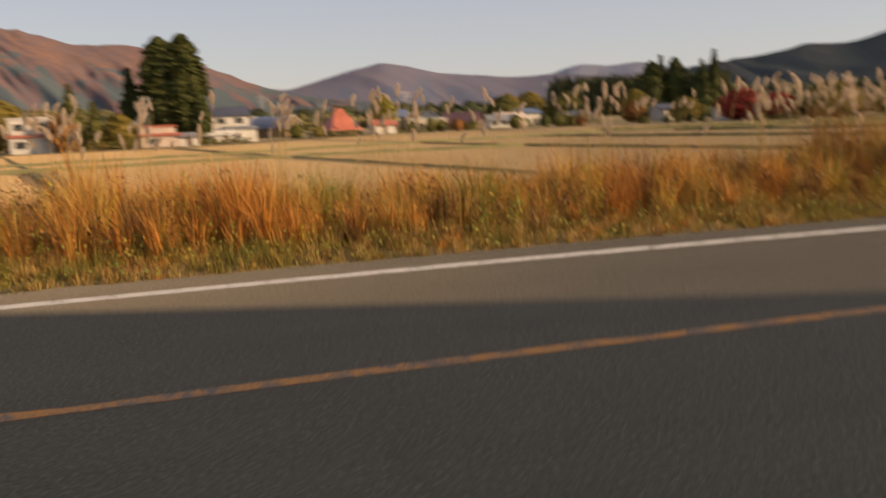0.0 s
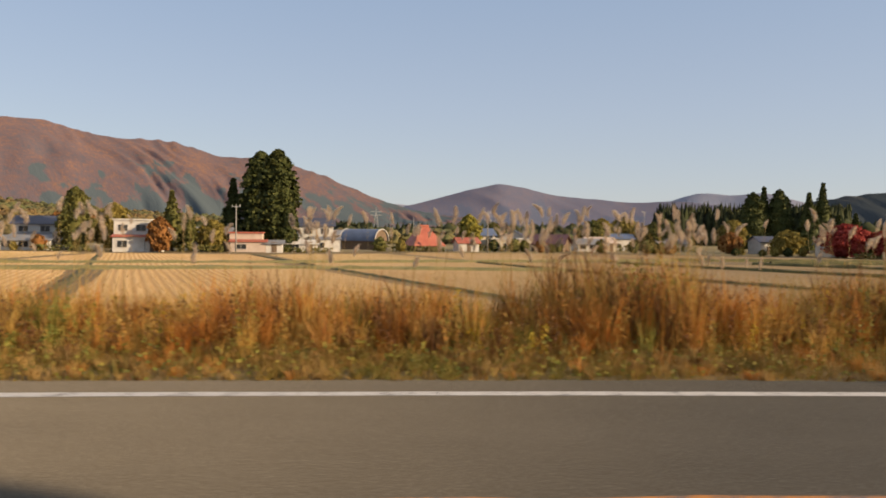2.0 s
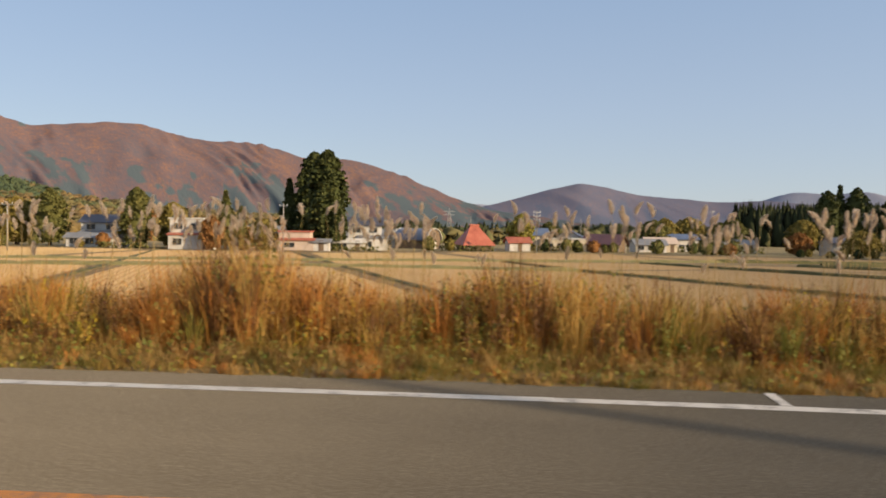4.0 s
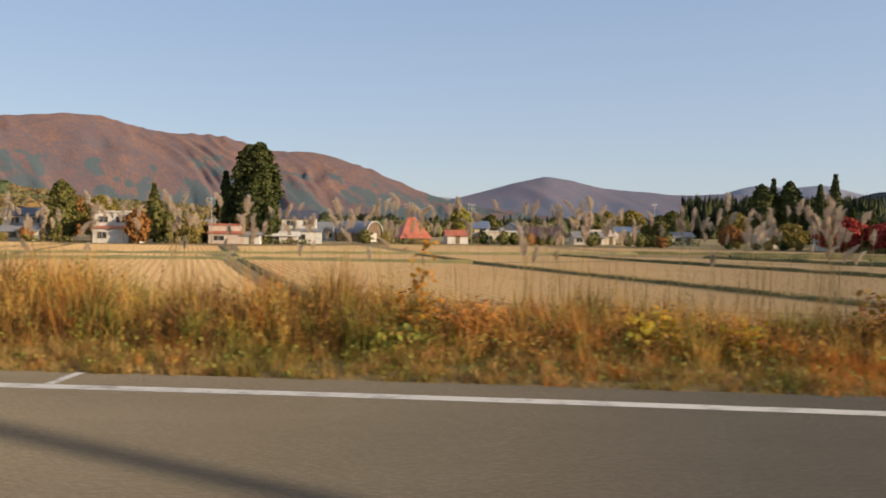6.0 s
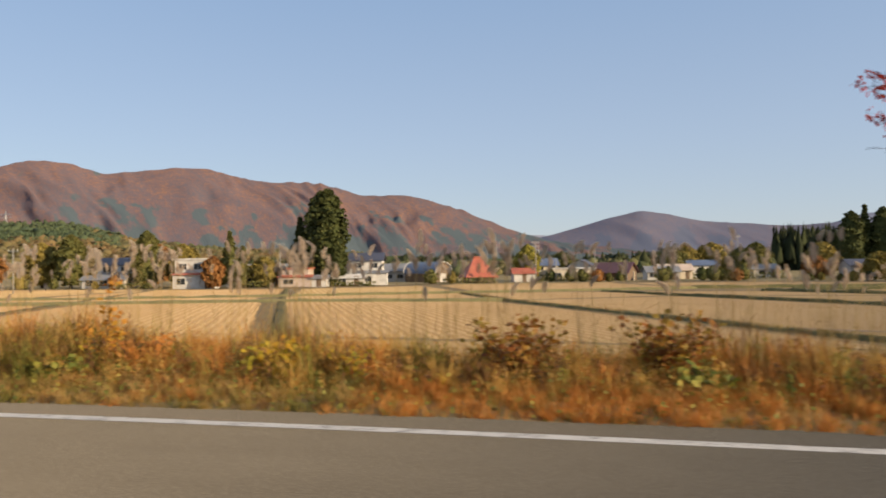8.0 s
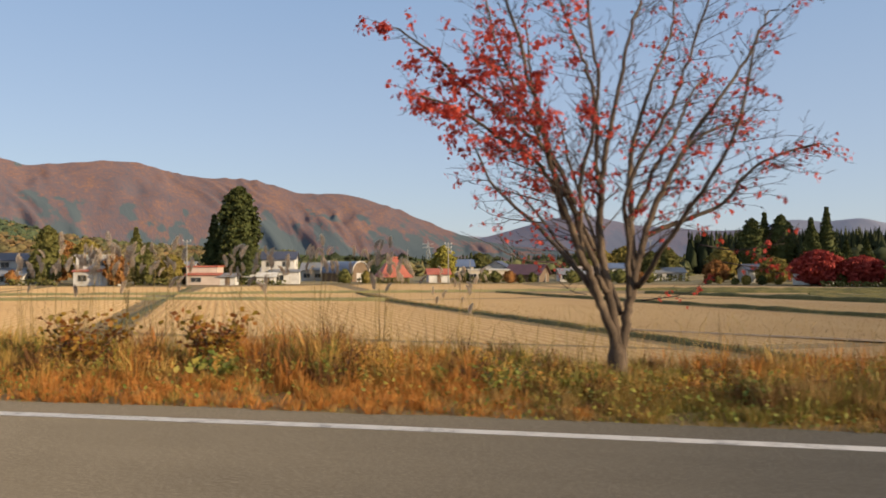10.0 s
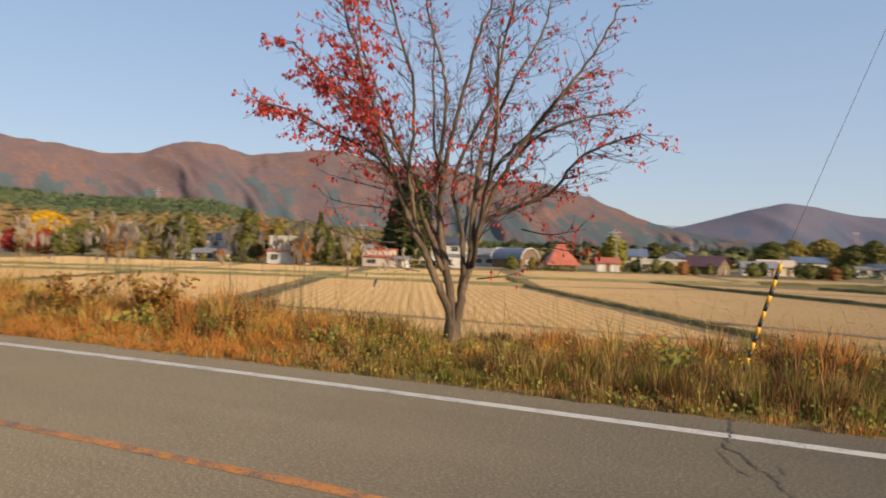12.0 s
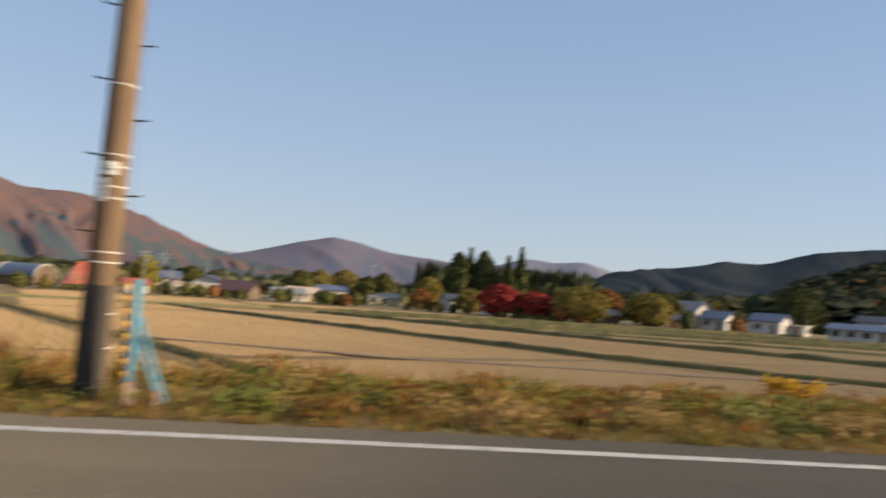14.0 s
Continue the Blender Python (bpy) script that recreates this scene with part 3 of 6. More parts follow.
def mountain(name, label, knots, foot, ridge, material, spurs=1.0, spacing=3.2, steps=70, fine=260, rough=6.0, seed=0.0, slant=0.09):
    """A range seen from the valley: slopes with spurs and gullies up to its ridge line, and a short back slope."""
    az = np.linspace(knots[0][0], knots[-1][0], fine)
    el = profile(az, knots)
    cx, cy = 20.0, 0.0
    s = np.concatenate([np.linspace(0, 1, steps), [1.06, 1.2]])
    V, lie = [], []
    for k, sk in enumerate(s):
        for a, e in zip(az, el):
            warp = 5.5 * noise.noise((a * 0.10, sk * 1.1 + seed, 3.1)) + 1.6 * noise.noise((a * 0.35, sk * 3 + seed, 7.7)) + 2.4 * sk
            r = foot + (ridge - foot) * sk
            top = max(0.0, math.tan(radians(e)) * ridge + 1.7)
            px, py = r * math.sin(radians(a)), r * math.cos(radians(a))
            if sk <= 1:
                k1 = spacing * 0.038 * ridge
                q1, q2 = radians(a) * ridge + 34 * warp + slant * (r - foot), r / 6.2
                n1 = 1 - 2 * math.hypot(noise.noise((q1 / k1 + seed, q2 / k1, 3.7)), 0.13)
                n2 = 1 - 2 * math.hypot(noise.noise((q1 / (0.42 * k1) - seed - 0.3 * q2 / k1, q2 / (0.36 * k1), 8.2)), 0.12)
                n3 = noise.noise((q1 / (0.16 * k1), r / (2.2 * k1), seed))
                cut = math.sin(math.pi * sk) ** 0.7
                z = top * sk**1.1 + spurs * cut * top * (0.17 * (n1 - 0.42) + 0.07 * (n2 - 0.4)) + rough * min(1, sk * 3) * n3
            else:
                z = top * (1 - 1.6 * (sk - 1))
            z = max(z, -6) - (7 if k == 0 else 4.4 * (1 - min(sk, 1)))
            V.append((cx + r * math.sin(radians(a)), cy + r * math.cos(radians(a)), z))
            lie.append((radians(a) * ridge + slant * (r - foot), r, z))
    n = len(az)
    i = np.arange((len(s) - 1) * n).reshape(-1, n)[:, :-1].ravel()
    F = np.stack([i, i + 1, i + n + 1, i + n], 1)
    me = mesh_of(name, V, F, material, True)
    me.attributes.new("lie", "FLOAT_VECTOR", "POINT").data.foreach_set("vector", np.array(lie, dtype=np.float32).ravel())
    ob = new(name, me)
    return tagged(ob, label, "mountain", kind="structure")


mountain("mountain_left", "long rust-red autumn mountain range with cedar stands", [(-85, 6.0), (-72, 7.4), (-66, 7.0), (-59.5, 8.0), (-57, 8.0), (-54.3, 6.92), (-50.6, 6.56), (-48.2, 6.2), (-45, 6.35), (-42.7, 7.17), (-40, 7.34), (-37.5, 6.72), (-34.3, 7.0), (-31.1, 7.28), (-26.3, 6.36), (-21.9, 6.25), (-18.3, 5.36), (-14.7, 5.24), (-10.2, 3.97), (-7, 2.65), (-4.4, 1.75), (0, 1.0), (7, 0.2), (12, -0.3)], 1150, 2600, M_MTN, 0.54, 2.0, 150, 620, 5.0, 0.6)
# the two farther ranges owe their violet and pale blue to haze in their colours
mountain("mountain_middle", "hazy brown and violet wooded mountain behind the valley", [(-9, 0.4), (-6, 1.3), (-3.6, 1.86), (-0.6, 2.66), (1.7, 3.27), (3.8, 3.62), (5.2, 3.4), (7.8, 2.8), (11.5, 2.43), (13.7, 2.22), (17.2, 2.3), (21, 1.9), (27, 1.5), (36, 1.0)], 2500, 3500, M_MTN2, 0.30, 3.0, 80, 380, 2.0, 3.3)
mountain("mountain_far", "far mountain range with pale blue haze in its colour", [(-12, 1.2), (-5.6, 1.95), (-3.8, 1.9), (0, 1.4), (9, 1.9), (16.2, 2.2), (18.9, 2.9), (21.2, 2.76), (23.4, 2.88), (26, 2.2), (32, 1.9), (45, 2.4)], 3900, 4400, M_MTN3, 0.8, 3.0, 26, 200, 5.0, 9.1)
mountain("mountain_right", "dark shaded wooded hill range", [(22.4, 0.2), (25, 1.8), (28.1, 2.6), (31.2, 3.05), (34.5, 3.5), (36.9, 3.5), (39.7, 4.25), (43.8, 4.6), (50, 5.6), (60, 6.2), (75, 5.5)], 900, 1500, M_MTN4, 0.55, 4.2, 50, 220, 5.0, 5.5)
mountain("hill_left", "low wooded hill with orange and green autumn trees", [(-85, 2.2), (-70, 2.0), (-59.4, 2.1), (-56, 2.6), (-53.2, 3.1), (-49.8, 2.85), (-44.5, 2.75), (-39, 2.8), (-35.5, 1.9), (-31.4, 1.3), (-26, 0.9), (-18, 0.5), (-8, 0.1), (4, -0.3)], 420, 680, M_HILL, 0.3, 7.0, 40, 260, 2.5, 1.9)
mountain("hill_right", "dark wooded foothill with a few orange trees", [(37, -0.5), (40, 1.6), (44, 3.0), (49, 4.4), (56, 5.6), (66, 6.2), (78, 6.0)], 330, 640, M_MTN4, 0.5, 7.0, 36, 150, 2.5, 6.1)


# ---- woods ----
def lumps(centres, radii, heights, pointed, material, name):
    """Many small rough crowns as one mesh: rings of five points, each crown of its own shape."""
    n = len(centres)
    lev = np.array([0.0, 0.28, 0.62, 0.86, 1.0])
    wide = np.where(pointed[:, None] > 0.5, np.array([[0.75, 1.0, 0.55, 0.22, 0.02]]), np.array([[0.6, 1.0, 0.95, 0.6, 0.1]]))
    k = 6
    V = np.zeros((n, 5, k, 3))
    for j in range(5):
        a = rng.uniform(0, 6.28, n)[:, None] + np.arange(k)[None] * 2 * np.pi / k
        r = radii[:, None] * wide[:, j : j + 1] * rng.uniform(0.55, 1.3, (n, k))
        V[:, j, :, 0] = centres[:, :1] + r * np.cos(a)
        V[:, j, :, 1] = centres[:, 1:2] + r * np.sin(a)
        V[:, j, :, 2] = centres[:, 2:3] + heights[:, None] * lev[j] * rng.uniform(0.93, 1.07, (n, k))
    F = []
    for j in range(4):
        for q in range(k):
            F.append((j * k + q, j * k + (q + 1) % k, (j + 1) * k + (q + 1) % k, (j + 1) * k + q))
    F = np.array(F)
    F = (F[None] + (np.arange(n) * 5 * k)[:, None, None]).reshape(-1, 4)
    return mesh_of(name, V.reshape(-1, 3), F, material, True)


def polar(az, r):
    return np.stack([20 + r * np.sin(np.radians(az)), r * np.cos(np.radians(az))], 1)


def woods(name, label, n, az0, az1, r0, r1, knots, h0, h1, pointed, material, ridge=None, foot=None):
    az, u = rng.uniform(az0, az1, n), rng.uniform(0, 1, n)
    r = r0 + (r1 - r0) * u
    xy = polar(az, r)
    if knots:
        s = np.clip((r - foot) / (ridge - foot), 0, 1)
        z = np.maximum(np.tan(np.radians(profile(az, knots))) * ridge, 0) * s**1.15 - 4.4 * (1 - s)
    else:
        z = np.full(n, -4.6)
    h = rng.uniform(h0, h1, n)
    p = (rng.uniform(0, 1, n) < pointed).astype(float)
    rad = h * np.where(p > 0.5, np.where(h > 12, 0.15, 0.30), 0.58) * rng.uniform(0.8, 1.2, n)
    me = lumps(np.concatenate([xy, (z - 0.6)[:, None]], 1), rad, h, p, material, name)
    return tagged(new(name, me), label, "woods", kind="stuff")


HILL = [(-85, 2.2), (-70, 2.0), (-59.4, 2.1), (-56, 2.6), (-53.2, 3.1), (-49.8, 2.85), (-44.5, 2.75), (-39, 2.8), (-35.5, 1.9), (-31.4, 1.3), (-26, 0.9), (-18, 0.5), (-8, 0.1), (4, -0.3)]
woods("hill_woods", "orange and brown autumn woods on the lower hillside", 5200, -80, -20, 425, 575, HILL, 3.5, 8, 0.12, M_HILLW, 680, 420)
woods("hill_conifers", "dense green conifer woods along the hill's crest", 6500, -80, -36, 555, 680, HILL, 4.5, 8, 0.85, M_HILLC, 680, 420)
woods("hill_crest_woods", "olive and brown woods on the hill's low end", 1800, -38, -18, 555, 680, HILL, 3.5, 7, 0.3, M_WOODS, 680, 420)
woods("valley_woods", "belt of mixed autumn trees behind the village", 700, -34, 14, 270, 420, None, 4, 7.5, 0.3, M_WOODS)
woods("valley_pines", "dark pine belt behind the village", 420, -30, 17, 330, 480, None, 6, 11, 0.8, M_PINES)
woods("cedar_plantation", "dense dark cedar plantation with a toothed skyline", 950, 13.8, 27, 335, 420, None, 16, 20.5, 1.0, M_PINES)
woods("east_woods", "dark mixed woods behind the houses", 700, 25, 62, 235, 330, None, 6, 12, 0.5, M_PINES)
RHILL = [(37, -0.5), (40, 1.6), (44, 3.0), (49, 4.4), (56, 5.6), (66, 6.2), (78, 6.0)]
woods("foothill_woods", "dark woods with a few orange crowns on the foothill", 1500, 38, 70, 335, 640, RHILL, 7, 12, 0.6, M_PINES, 640, 330)
woods("foothill_autumn", "orange autumn crowns on the foothill", 60, 41, 60, 345, 560, RHILL, 7, 11, 0.0, M_RUSTC, 640, 330)


# ---- village trees ----
def cards(P, N, size, aspect=1.0, droop=0.0):
    """Small leaf quads at P, facing about N."""
    n = len(P)
    N = N + rng.normal(0, 0.85, (n, 3))
    N /= np.linalg.norm(N, axis=1)[:, None] + 1e-9
    up = np.tile([0.0, 0.0, 1.0], (n, 1)) + rng.normal(0, 0.5, (n, 3))
    a = np.cross(up, N)
    a /= np.linalg.norm(a, axis=1)[:, None] + 1e-9
    b = np.cross(N, a)
    s = (size * rng.uniform(0.6, 1.3, n))[:, None]
    a, b = a * s, b * s * aspect
    V = np.stack([P - a * 0.9 - b * 0.3, P + a * 0.2 - b, P + a - b * 0.05, P - a * 0.05 + b], 1)
    V[:, 3, 2] -= droop * s[:, 0]
    return V


def crown_mesh(name, h, r, shape, material, blobs, per, size, droop=0.0, lean=0.0):
    """A crown of many leaf clumps set round an uneven envelope. shape: (height share, width share) pairs."""
    hs, ws = [p[0] for p in shape], [p[1] for p in shape]
    out = []
    for k in range(blobs):
        u = (k + 0.5) / blobs
        t = u**0.85
        a = k * 2.39996 + rng.uniform(-0.4, 0.4)
        w = np.interp(t, hs, ws) * r
        br = max(0.34 * w, 0.10 * r) * rng.uniform(0.5, 1.35)
        q = max(0.0, w - 0.55 * br) * rng.uniform(0.6, 1.1)
        c = np.array([q * math.cos(a) + lean * t, q * math.sin(a), t * h])
        D = rng.normal(0, 1, (per, 3))
        D /= np.linalg.norm(D, axis=1)[:, None]
        D[:, 2] = np.abs(D[:, 2]) * 0.9 - 0.25
        out.append(cards(c + D * br * np.array([1, 1, 0.75]) * rng.uniform(0.35, 1.12, (per, 1)), D * 0.6 + np.array([math.cos(a), math.sin(a), 0.35]) * 0.5, size, 1.3, droop))
    V = np.concatenate(out).reshape(-1, 3)
    F = np.arange(len(V)).reshape(-1, 4)
    return mesh_of(name, V, F, material)


def core_mesh(name, h, r, shape, material, k=10):
    V, F = [], []
    for j, (t, w) in enumerate(shape):
        for q in range(k):
            a = 2 * math.pi * q / k + j * 0.3
            rr = r * w * 0.72 * random.uniform(0.85, 1.1)
            V.append((rr * math.cos(a), rr * math.sin(a), t * h * 0.97))
    for j in range(len(shape) - 1):
        F += [(j * k + q, j * k + (q + 1) % k, (j + 1) * k + (q + 1) % k, (j + 1) * k + q) for q in range(k)]
    return mesh_of(name, V, F, material, True)


CEDAR = [(0.0, 0.55), (0.1, 0.82), (0.3, 1.0), (0.5, 0.96), (0.7, 0.78), (0.86, 0.52), (0.96, 0.24), (1.0, 0.05)]
BROAD = [(0.0, 0.6), (0.1, 0.85), (0.3, 1.0), (0.55, 0.99), (0.75, 0.85), (0.9, 0.58), (0.97, 0.34), (1.0, 0.1)]
SPIRE = [(0.0, 0.8), (0.1, 1.0), (0.3, 0.82), (0.55, 0.55), (0.8, 0.26), (1.0, 0.03)]
COLUMN = [(0.0, 0.6), (0.15, 0.95), (0.5, 1.0), (0.8, 0.7), (0.95, 0.35), (1.0, 0.05)]
ROUND = [(0.0, 0.45), (0.15, 0.85), (0.4, 1.0), (0.65, 0.93), (0.85, 0.62), (0.96, 0.3), (1.0, 0.05)]


def tree(name, label, x, y, h, r, shape, material, blobs=60, per=36, size=0.42, trunk=0.12, droop=0.3, group="", core=True):
    z = float(ground_z(x, y)) + 0.02
    ob = thing(name, label, "tree", x, y, z, random.uniform(0, 360), group)
    base = h * trunk
    v, f = tube([(0, 0, -0.2), (0.05, 0, base), (0.0, 0.08, h * 0.6)], [r * 0.10 + 0.08, r * 0.07 + 0.05, 0.05], 8)
    link("trunk", tubes_mesh("trunk", [(v, f)], M_BARK), ob)
    c = link("crown", crown_mesh("crown", h - base * 0.6, r, shape, material, blobs, per, size, droop), ob)
    c.location.z = base * 0.6
    if core:
        k = link("inner_bough", core_mesh("inner_bough", h - base * 0.6, r, shape, material), ob, "dense inner boughs")
        k.location.z = base * 0.6
    return ob


tree("cedar", "tall rounded dark green cedar beside the houses", -30.3, 146, 20.7, 4.1, BROAD, M_CEDAR, 260, 80, 0.33, 0.03, 0.6)
tree("cedar", "broad dark cedar standing behind the tall one", -38.1, 162, 22.2, 4.5, BROAD, M_CEDAR, 230, 80, 0.35, 0.03, 0.6)
tree("cedar", "shorter dark pointed cedar behind the tall ones", -46.2, 168, 16.6, 3.7, SPIRE, M_CEDAR, 120, 60, 0.32, 0.03, 0.6)
tree("cedar", "low green bough-heavy cedar at the foot of the tall one", -27.6, 143.5, 8.8, 2.0, COLUMN, M_CEDAR, 80, 60, 0.28, 0.03, 0.6)

for x, y, h, r, sh, m, lb in [
    (-65.2, 133, 11.8, 3.2, COLUMN, M_GREEN, "green cone-shaped garden tree"),
    (-48.6, 137, 11.6, 3.0, SPIRE, M_GREEN, "dark green conifer behind a white house"),
    (-86, 136, 11.6, 3.6, ROUND, M_GREEN, "tall green garden tree at the village edge"),
    (-95, 138, 10.0, 4.2, ROUND, M_OLIVE, "broad tree turning brown at the village edge"),
    (-47.0, 127.5, 6.2, 2.3, ROUND, M_RUSTC, "small rust-brown tree beside a white house"),
    (-43.6, 133, 8.4, 1.1, COLUMN, M_GREEN, "narrow dark column-shaped evergreen tree"),
    (-40.5, 136, 6.0, 3.0, ROUND, M_OLIVE, "low olive brown garden tree"),
    (-61.2, 140, 9.2, 4.0, ROUND, M_OLIVE, "broad olive tree behind the houses"),
    (-75, 150, 10.2, 4.5, ROUND, M_RUSTC, "bare-looking brown tree behind the houses"),
    (-103, 131, 8.5, 4.0, ROUND, M_RUSTC, "rust-brown tree at the field edge"),
    (-112, 139, 9.8, 4.2, ROUND, M_OLIVE, "olive brown tree behind the field"),
    (-120, 131, 7.0, 3.5, ROUND, M_GREEN, "low green tree at the field edge"),
    (-127, 142, 9.0, 4.0, ROUND, M_GREEN, "green tree beside the yellow ginkgo"),
    (-152, 142, 6.8, 5.2, ROUND, M_REDC, "low dark red tree beside the yellow ginkgo"),
    (-133, 136, 6.4, 4.6, ROUND, M_REDC, "low dark red tree in front of the ginkgo"),
    (-160, 150, 8.0, 4.0, ROUND, M_GREEN, "round green tree by white houses"),
    (-185, 170, 11, 5.0, ROUND, M_RUSTC, "dark reddish tree behind red roofs"),
    (9.8, 177, 9.0, 3.4, ROUND, M_LIME, "yellow-green round tree behind the red roofs"),
    (17.0, 200, 7.6, 3.4, ROUND, M_GREEN, "dark round tree behind a low house"),
    (46, 205, 8.6, 4.8, ROUND, M_GREEN, "dark green tree behind the barn"),
    (52, 222, 9.6, 5.0, ROUND, M_OLIVE, "olive tree in a village grove"),
    (60, 226, 10.2, 5.4, ROUND, M_OLIVE, "broad yellowish tree in a village grove"),
    (66, 214, 8.4, 4.4, ROUND, M_GREEN, "green tree in a village grove"),
    (72, 224, 10.0, 4.6, ROUND, M_GREEN, "dark tree in a village grove"),
    (80, 190, 8.8, 4.0, ROUND, M_OLIVE, "orange-green tree by the conifers"),
    (76.5, 182, 5.4, 3.2, ROUND, M_RUSTC, "small orange tree by the conifers"),
    (88, 176, 6.0, 4.0, ROUND, M_OLIVE, "yellow-green round shrub tree by a white house"),
    (91.5, 205, 17.2, 4.4, COLUMN, M_CEDAR, "tall dark conifer of a close group"),
    (95.5, 207, 18.8, 4.2, SPIRE, M_CEDAR, "tallest dark conifer of a close group"),
    (99.5, 206, 18.2, 4.2, COLUMN, M_CEDAR, "bushy dark conifer of a close group"),
    (105.5, 201, 17.0, 4.4, SPIRE, M_CEDAR, "dark pointed conifer behind a red maple"),
    (109.8, 202, 19.8, 4.2, SPIRE, M_CEDAR, "tall dark spire conifer behind a red maple"),
    (116, 205, 11, 3.4, SPIRE, M_CEDAR, "short dark conifer behind the grove"),
    (122, 207, 11.5, 3.4, SPIRE, M_CEDAR, "short dark conifer behind the grove"),
    (88.5, 151, 7.0, 5.0, ROUND, M_REDC, "bright red maple by a white house"),
    (95.5, 148, 5.8, 4.2, ROUND, M_REDC, "low red maple by a white house"),
    (103, 140, 7.4, 6.0, ROUND, M_OLIVE, "broad olive yellow tree at the field edge"),
    (113, 150, 7.6, 4.2, ROUND, M_RUSTC, "orange-brown tree behind the olive ones"),
    (118.6, 140, 6.8, 5.4, ROUND, M_OLIVE, "rounded olive tree at the field edge"),
    (128, 149, 7.4, 3.6, ROUND, M_GREEN, "dark green tree beside white houses"),
    (146, 158, 6.6, 3.8, ROUND, M_OLIVE, "yellow-green tree behind white houses"),
    (155, 141, 9.0, 4.0, ROUND, M_CEDAR, "dark green tree beside a blue-roofed house"),
    (163, 150, 11, 6.0, ROUND, M_CEDAR, "dark tree group behind the last house"),
]:
    tree("village_tree", lb, x, y, h, r, sh, m, 110 if r > 3 else 70, 62, 0.25 if r > 2 else 0.19, 0.10, 0.25)
tree("ginkgo", "bright yellow ginkgo standing behind red shrubs", -140, 141, 11.8, 6.6, ROUND, M_GINKGO, 110, 60, 0.34, 0.12, 0.2)

# ---- village houses ----
PANE = mesh_of("pane", [(-0.5, 0, -0.5), (0.5, 0, -0.5), (0.5, 0, 0.5), (-0.5, 0, 0.5)], [(0, 1, 2, 3)], M_GLASS)


def window(parent, x, y, z, w, h, side=0):
    """A framed window set in the wall; side 0 faces front, 1 the right end."""
    t = 0.07
    bm = boxes_bm((-w / 2 - t, -w / 2, -0.06, 0.02, -h / 2 - t, h / 2 + t), (w / 2, w / 2 + t, -0.06, 0.02, -h / 2 - t, h / 2 + t), (-w / 2, w / 2, -0.06, 0.02, h / 2, h / 2 + t), (-w / 2, w / 2, -0.09, 0.02, -h / 2 - t, -h / 2), (-0.03, 0.03, -0.05, 0.02, -h / 2, h / 2))
    ob = part("window", bm, M_FRAME, parent)
    ob.matrix_basis = pose(x, y, z, 0, 0, 90 * side)
    p = link("pane", PANE, ob)
    p.location.y, p.scale = -0.012, (w, 1, h)
    return ob


def gable(w, d, h, over, thick, flip=False):
    """A ridged roof slab over a w by d plan; the ridge runs along x, or along y if flipped."""
    bm = bmesh.new()
    W, D = (d, w) if flip else (w, d)
    x0, x1, y1 = -W / 2 - over, W / 2 + over, D / 2 + over
    drop = h * over / (D / 2)
    sec = [(-y1, -drop), (0, h), (y1, -drop), (y1, -drop - thick), (0, h - thick), (-y1, -drop - thick)]
    rot = (lambda x, y: (-y, x)) if flip else (lambda x, y: (x, y))
    A = [bm.verts.new((*rot(x0, y), z)) for y, z in sec]
    B = [bm.verts.new((*rot(x1, y), z)) for y, z in sec]
    for i in range(6):
        j = (i + 1) % 6
        bm.faces.new((A[i], A[j], B[j], B[i]))
    for S in (A, B[::-1]):
        bm.faces.new((S[0], S[1], S[4], S[5]))
        bm.faces.new((S[1], S[2], S[3], S[4]))
    return bm


def gable_walls(w, d, h, rise, flip=False):
    bm = bmesh.new()
    W, D = (d, w) if flip else (w, d)
    rot = (lambda x, y: (-y, x)) if flip else (lambda x, y: (x, y))
    sec = [(-D / 2, -0.4), (-D / 2, h), (0, h + rise), (D / 2, h), (D / 2, -0.4)]
    A = [bm.verts.new((*rot(-W / 2, y), z)) for y, z in sec]
    B = [bm.verts.new((*rot(W / 2, y), z)) for y, z in sec]
    bm.faces.new(A)
    bm.faces.new(B[::-1])
    for i in range(5):
        j = (i + 1) % 5
        bm.faces.new((A[j], A[i], B[i], B[j]))
    return bm


def hip(w, d, h, over, ridge):
    """A steep hipped roof with a short ridge along x."""
    bm = bmesh.new()
    x, y, k = w / 2 + over, d / 2 + over, h * over / (d / 2)
    low = [bm.verts.new(p) for p in ((-x, -y, -k), (x, -y, -k), (x, y, -k), (-x, y, -k))]
    base = [bm.verts.new((v.co.x, v.co.y, v.co.z - 0.14)) for v in low]
    a, b = bm.verts.new((-ridge / 2, 0, h)), bm.verts.new((ridge / 2, 0, h))
    for f in ((low[0], low[1], b, a), (low[1], low[2], b), (low[2], low[3], a, b), (low[3], low[0], a)):
        bm.faces.new(f)
    for i in range(4):
        j = (i + 1) % 4
        bm.faces.new((base[i], base[j], low[j], low[i]))
    bm.faces.new(base[::-1])
    return bm


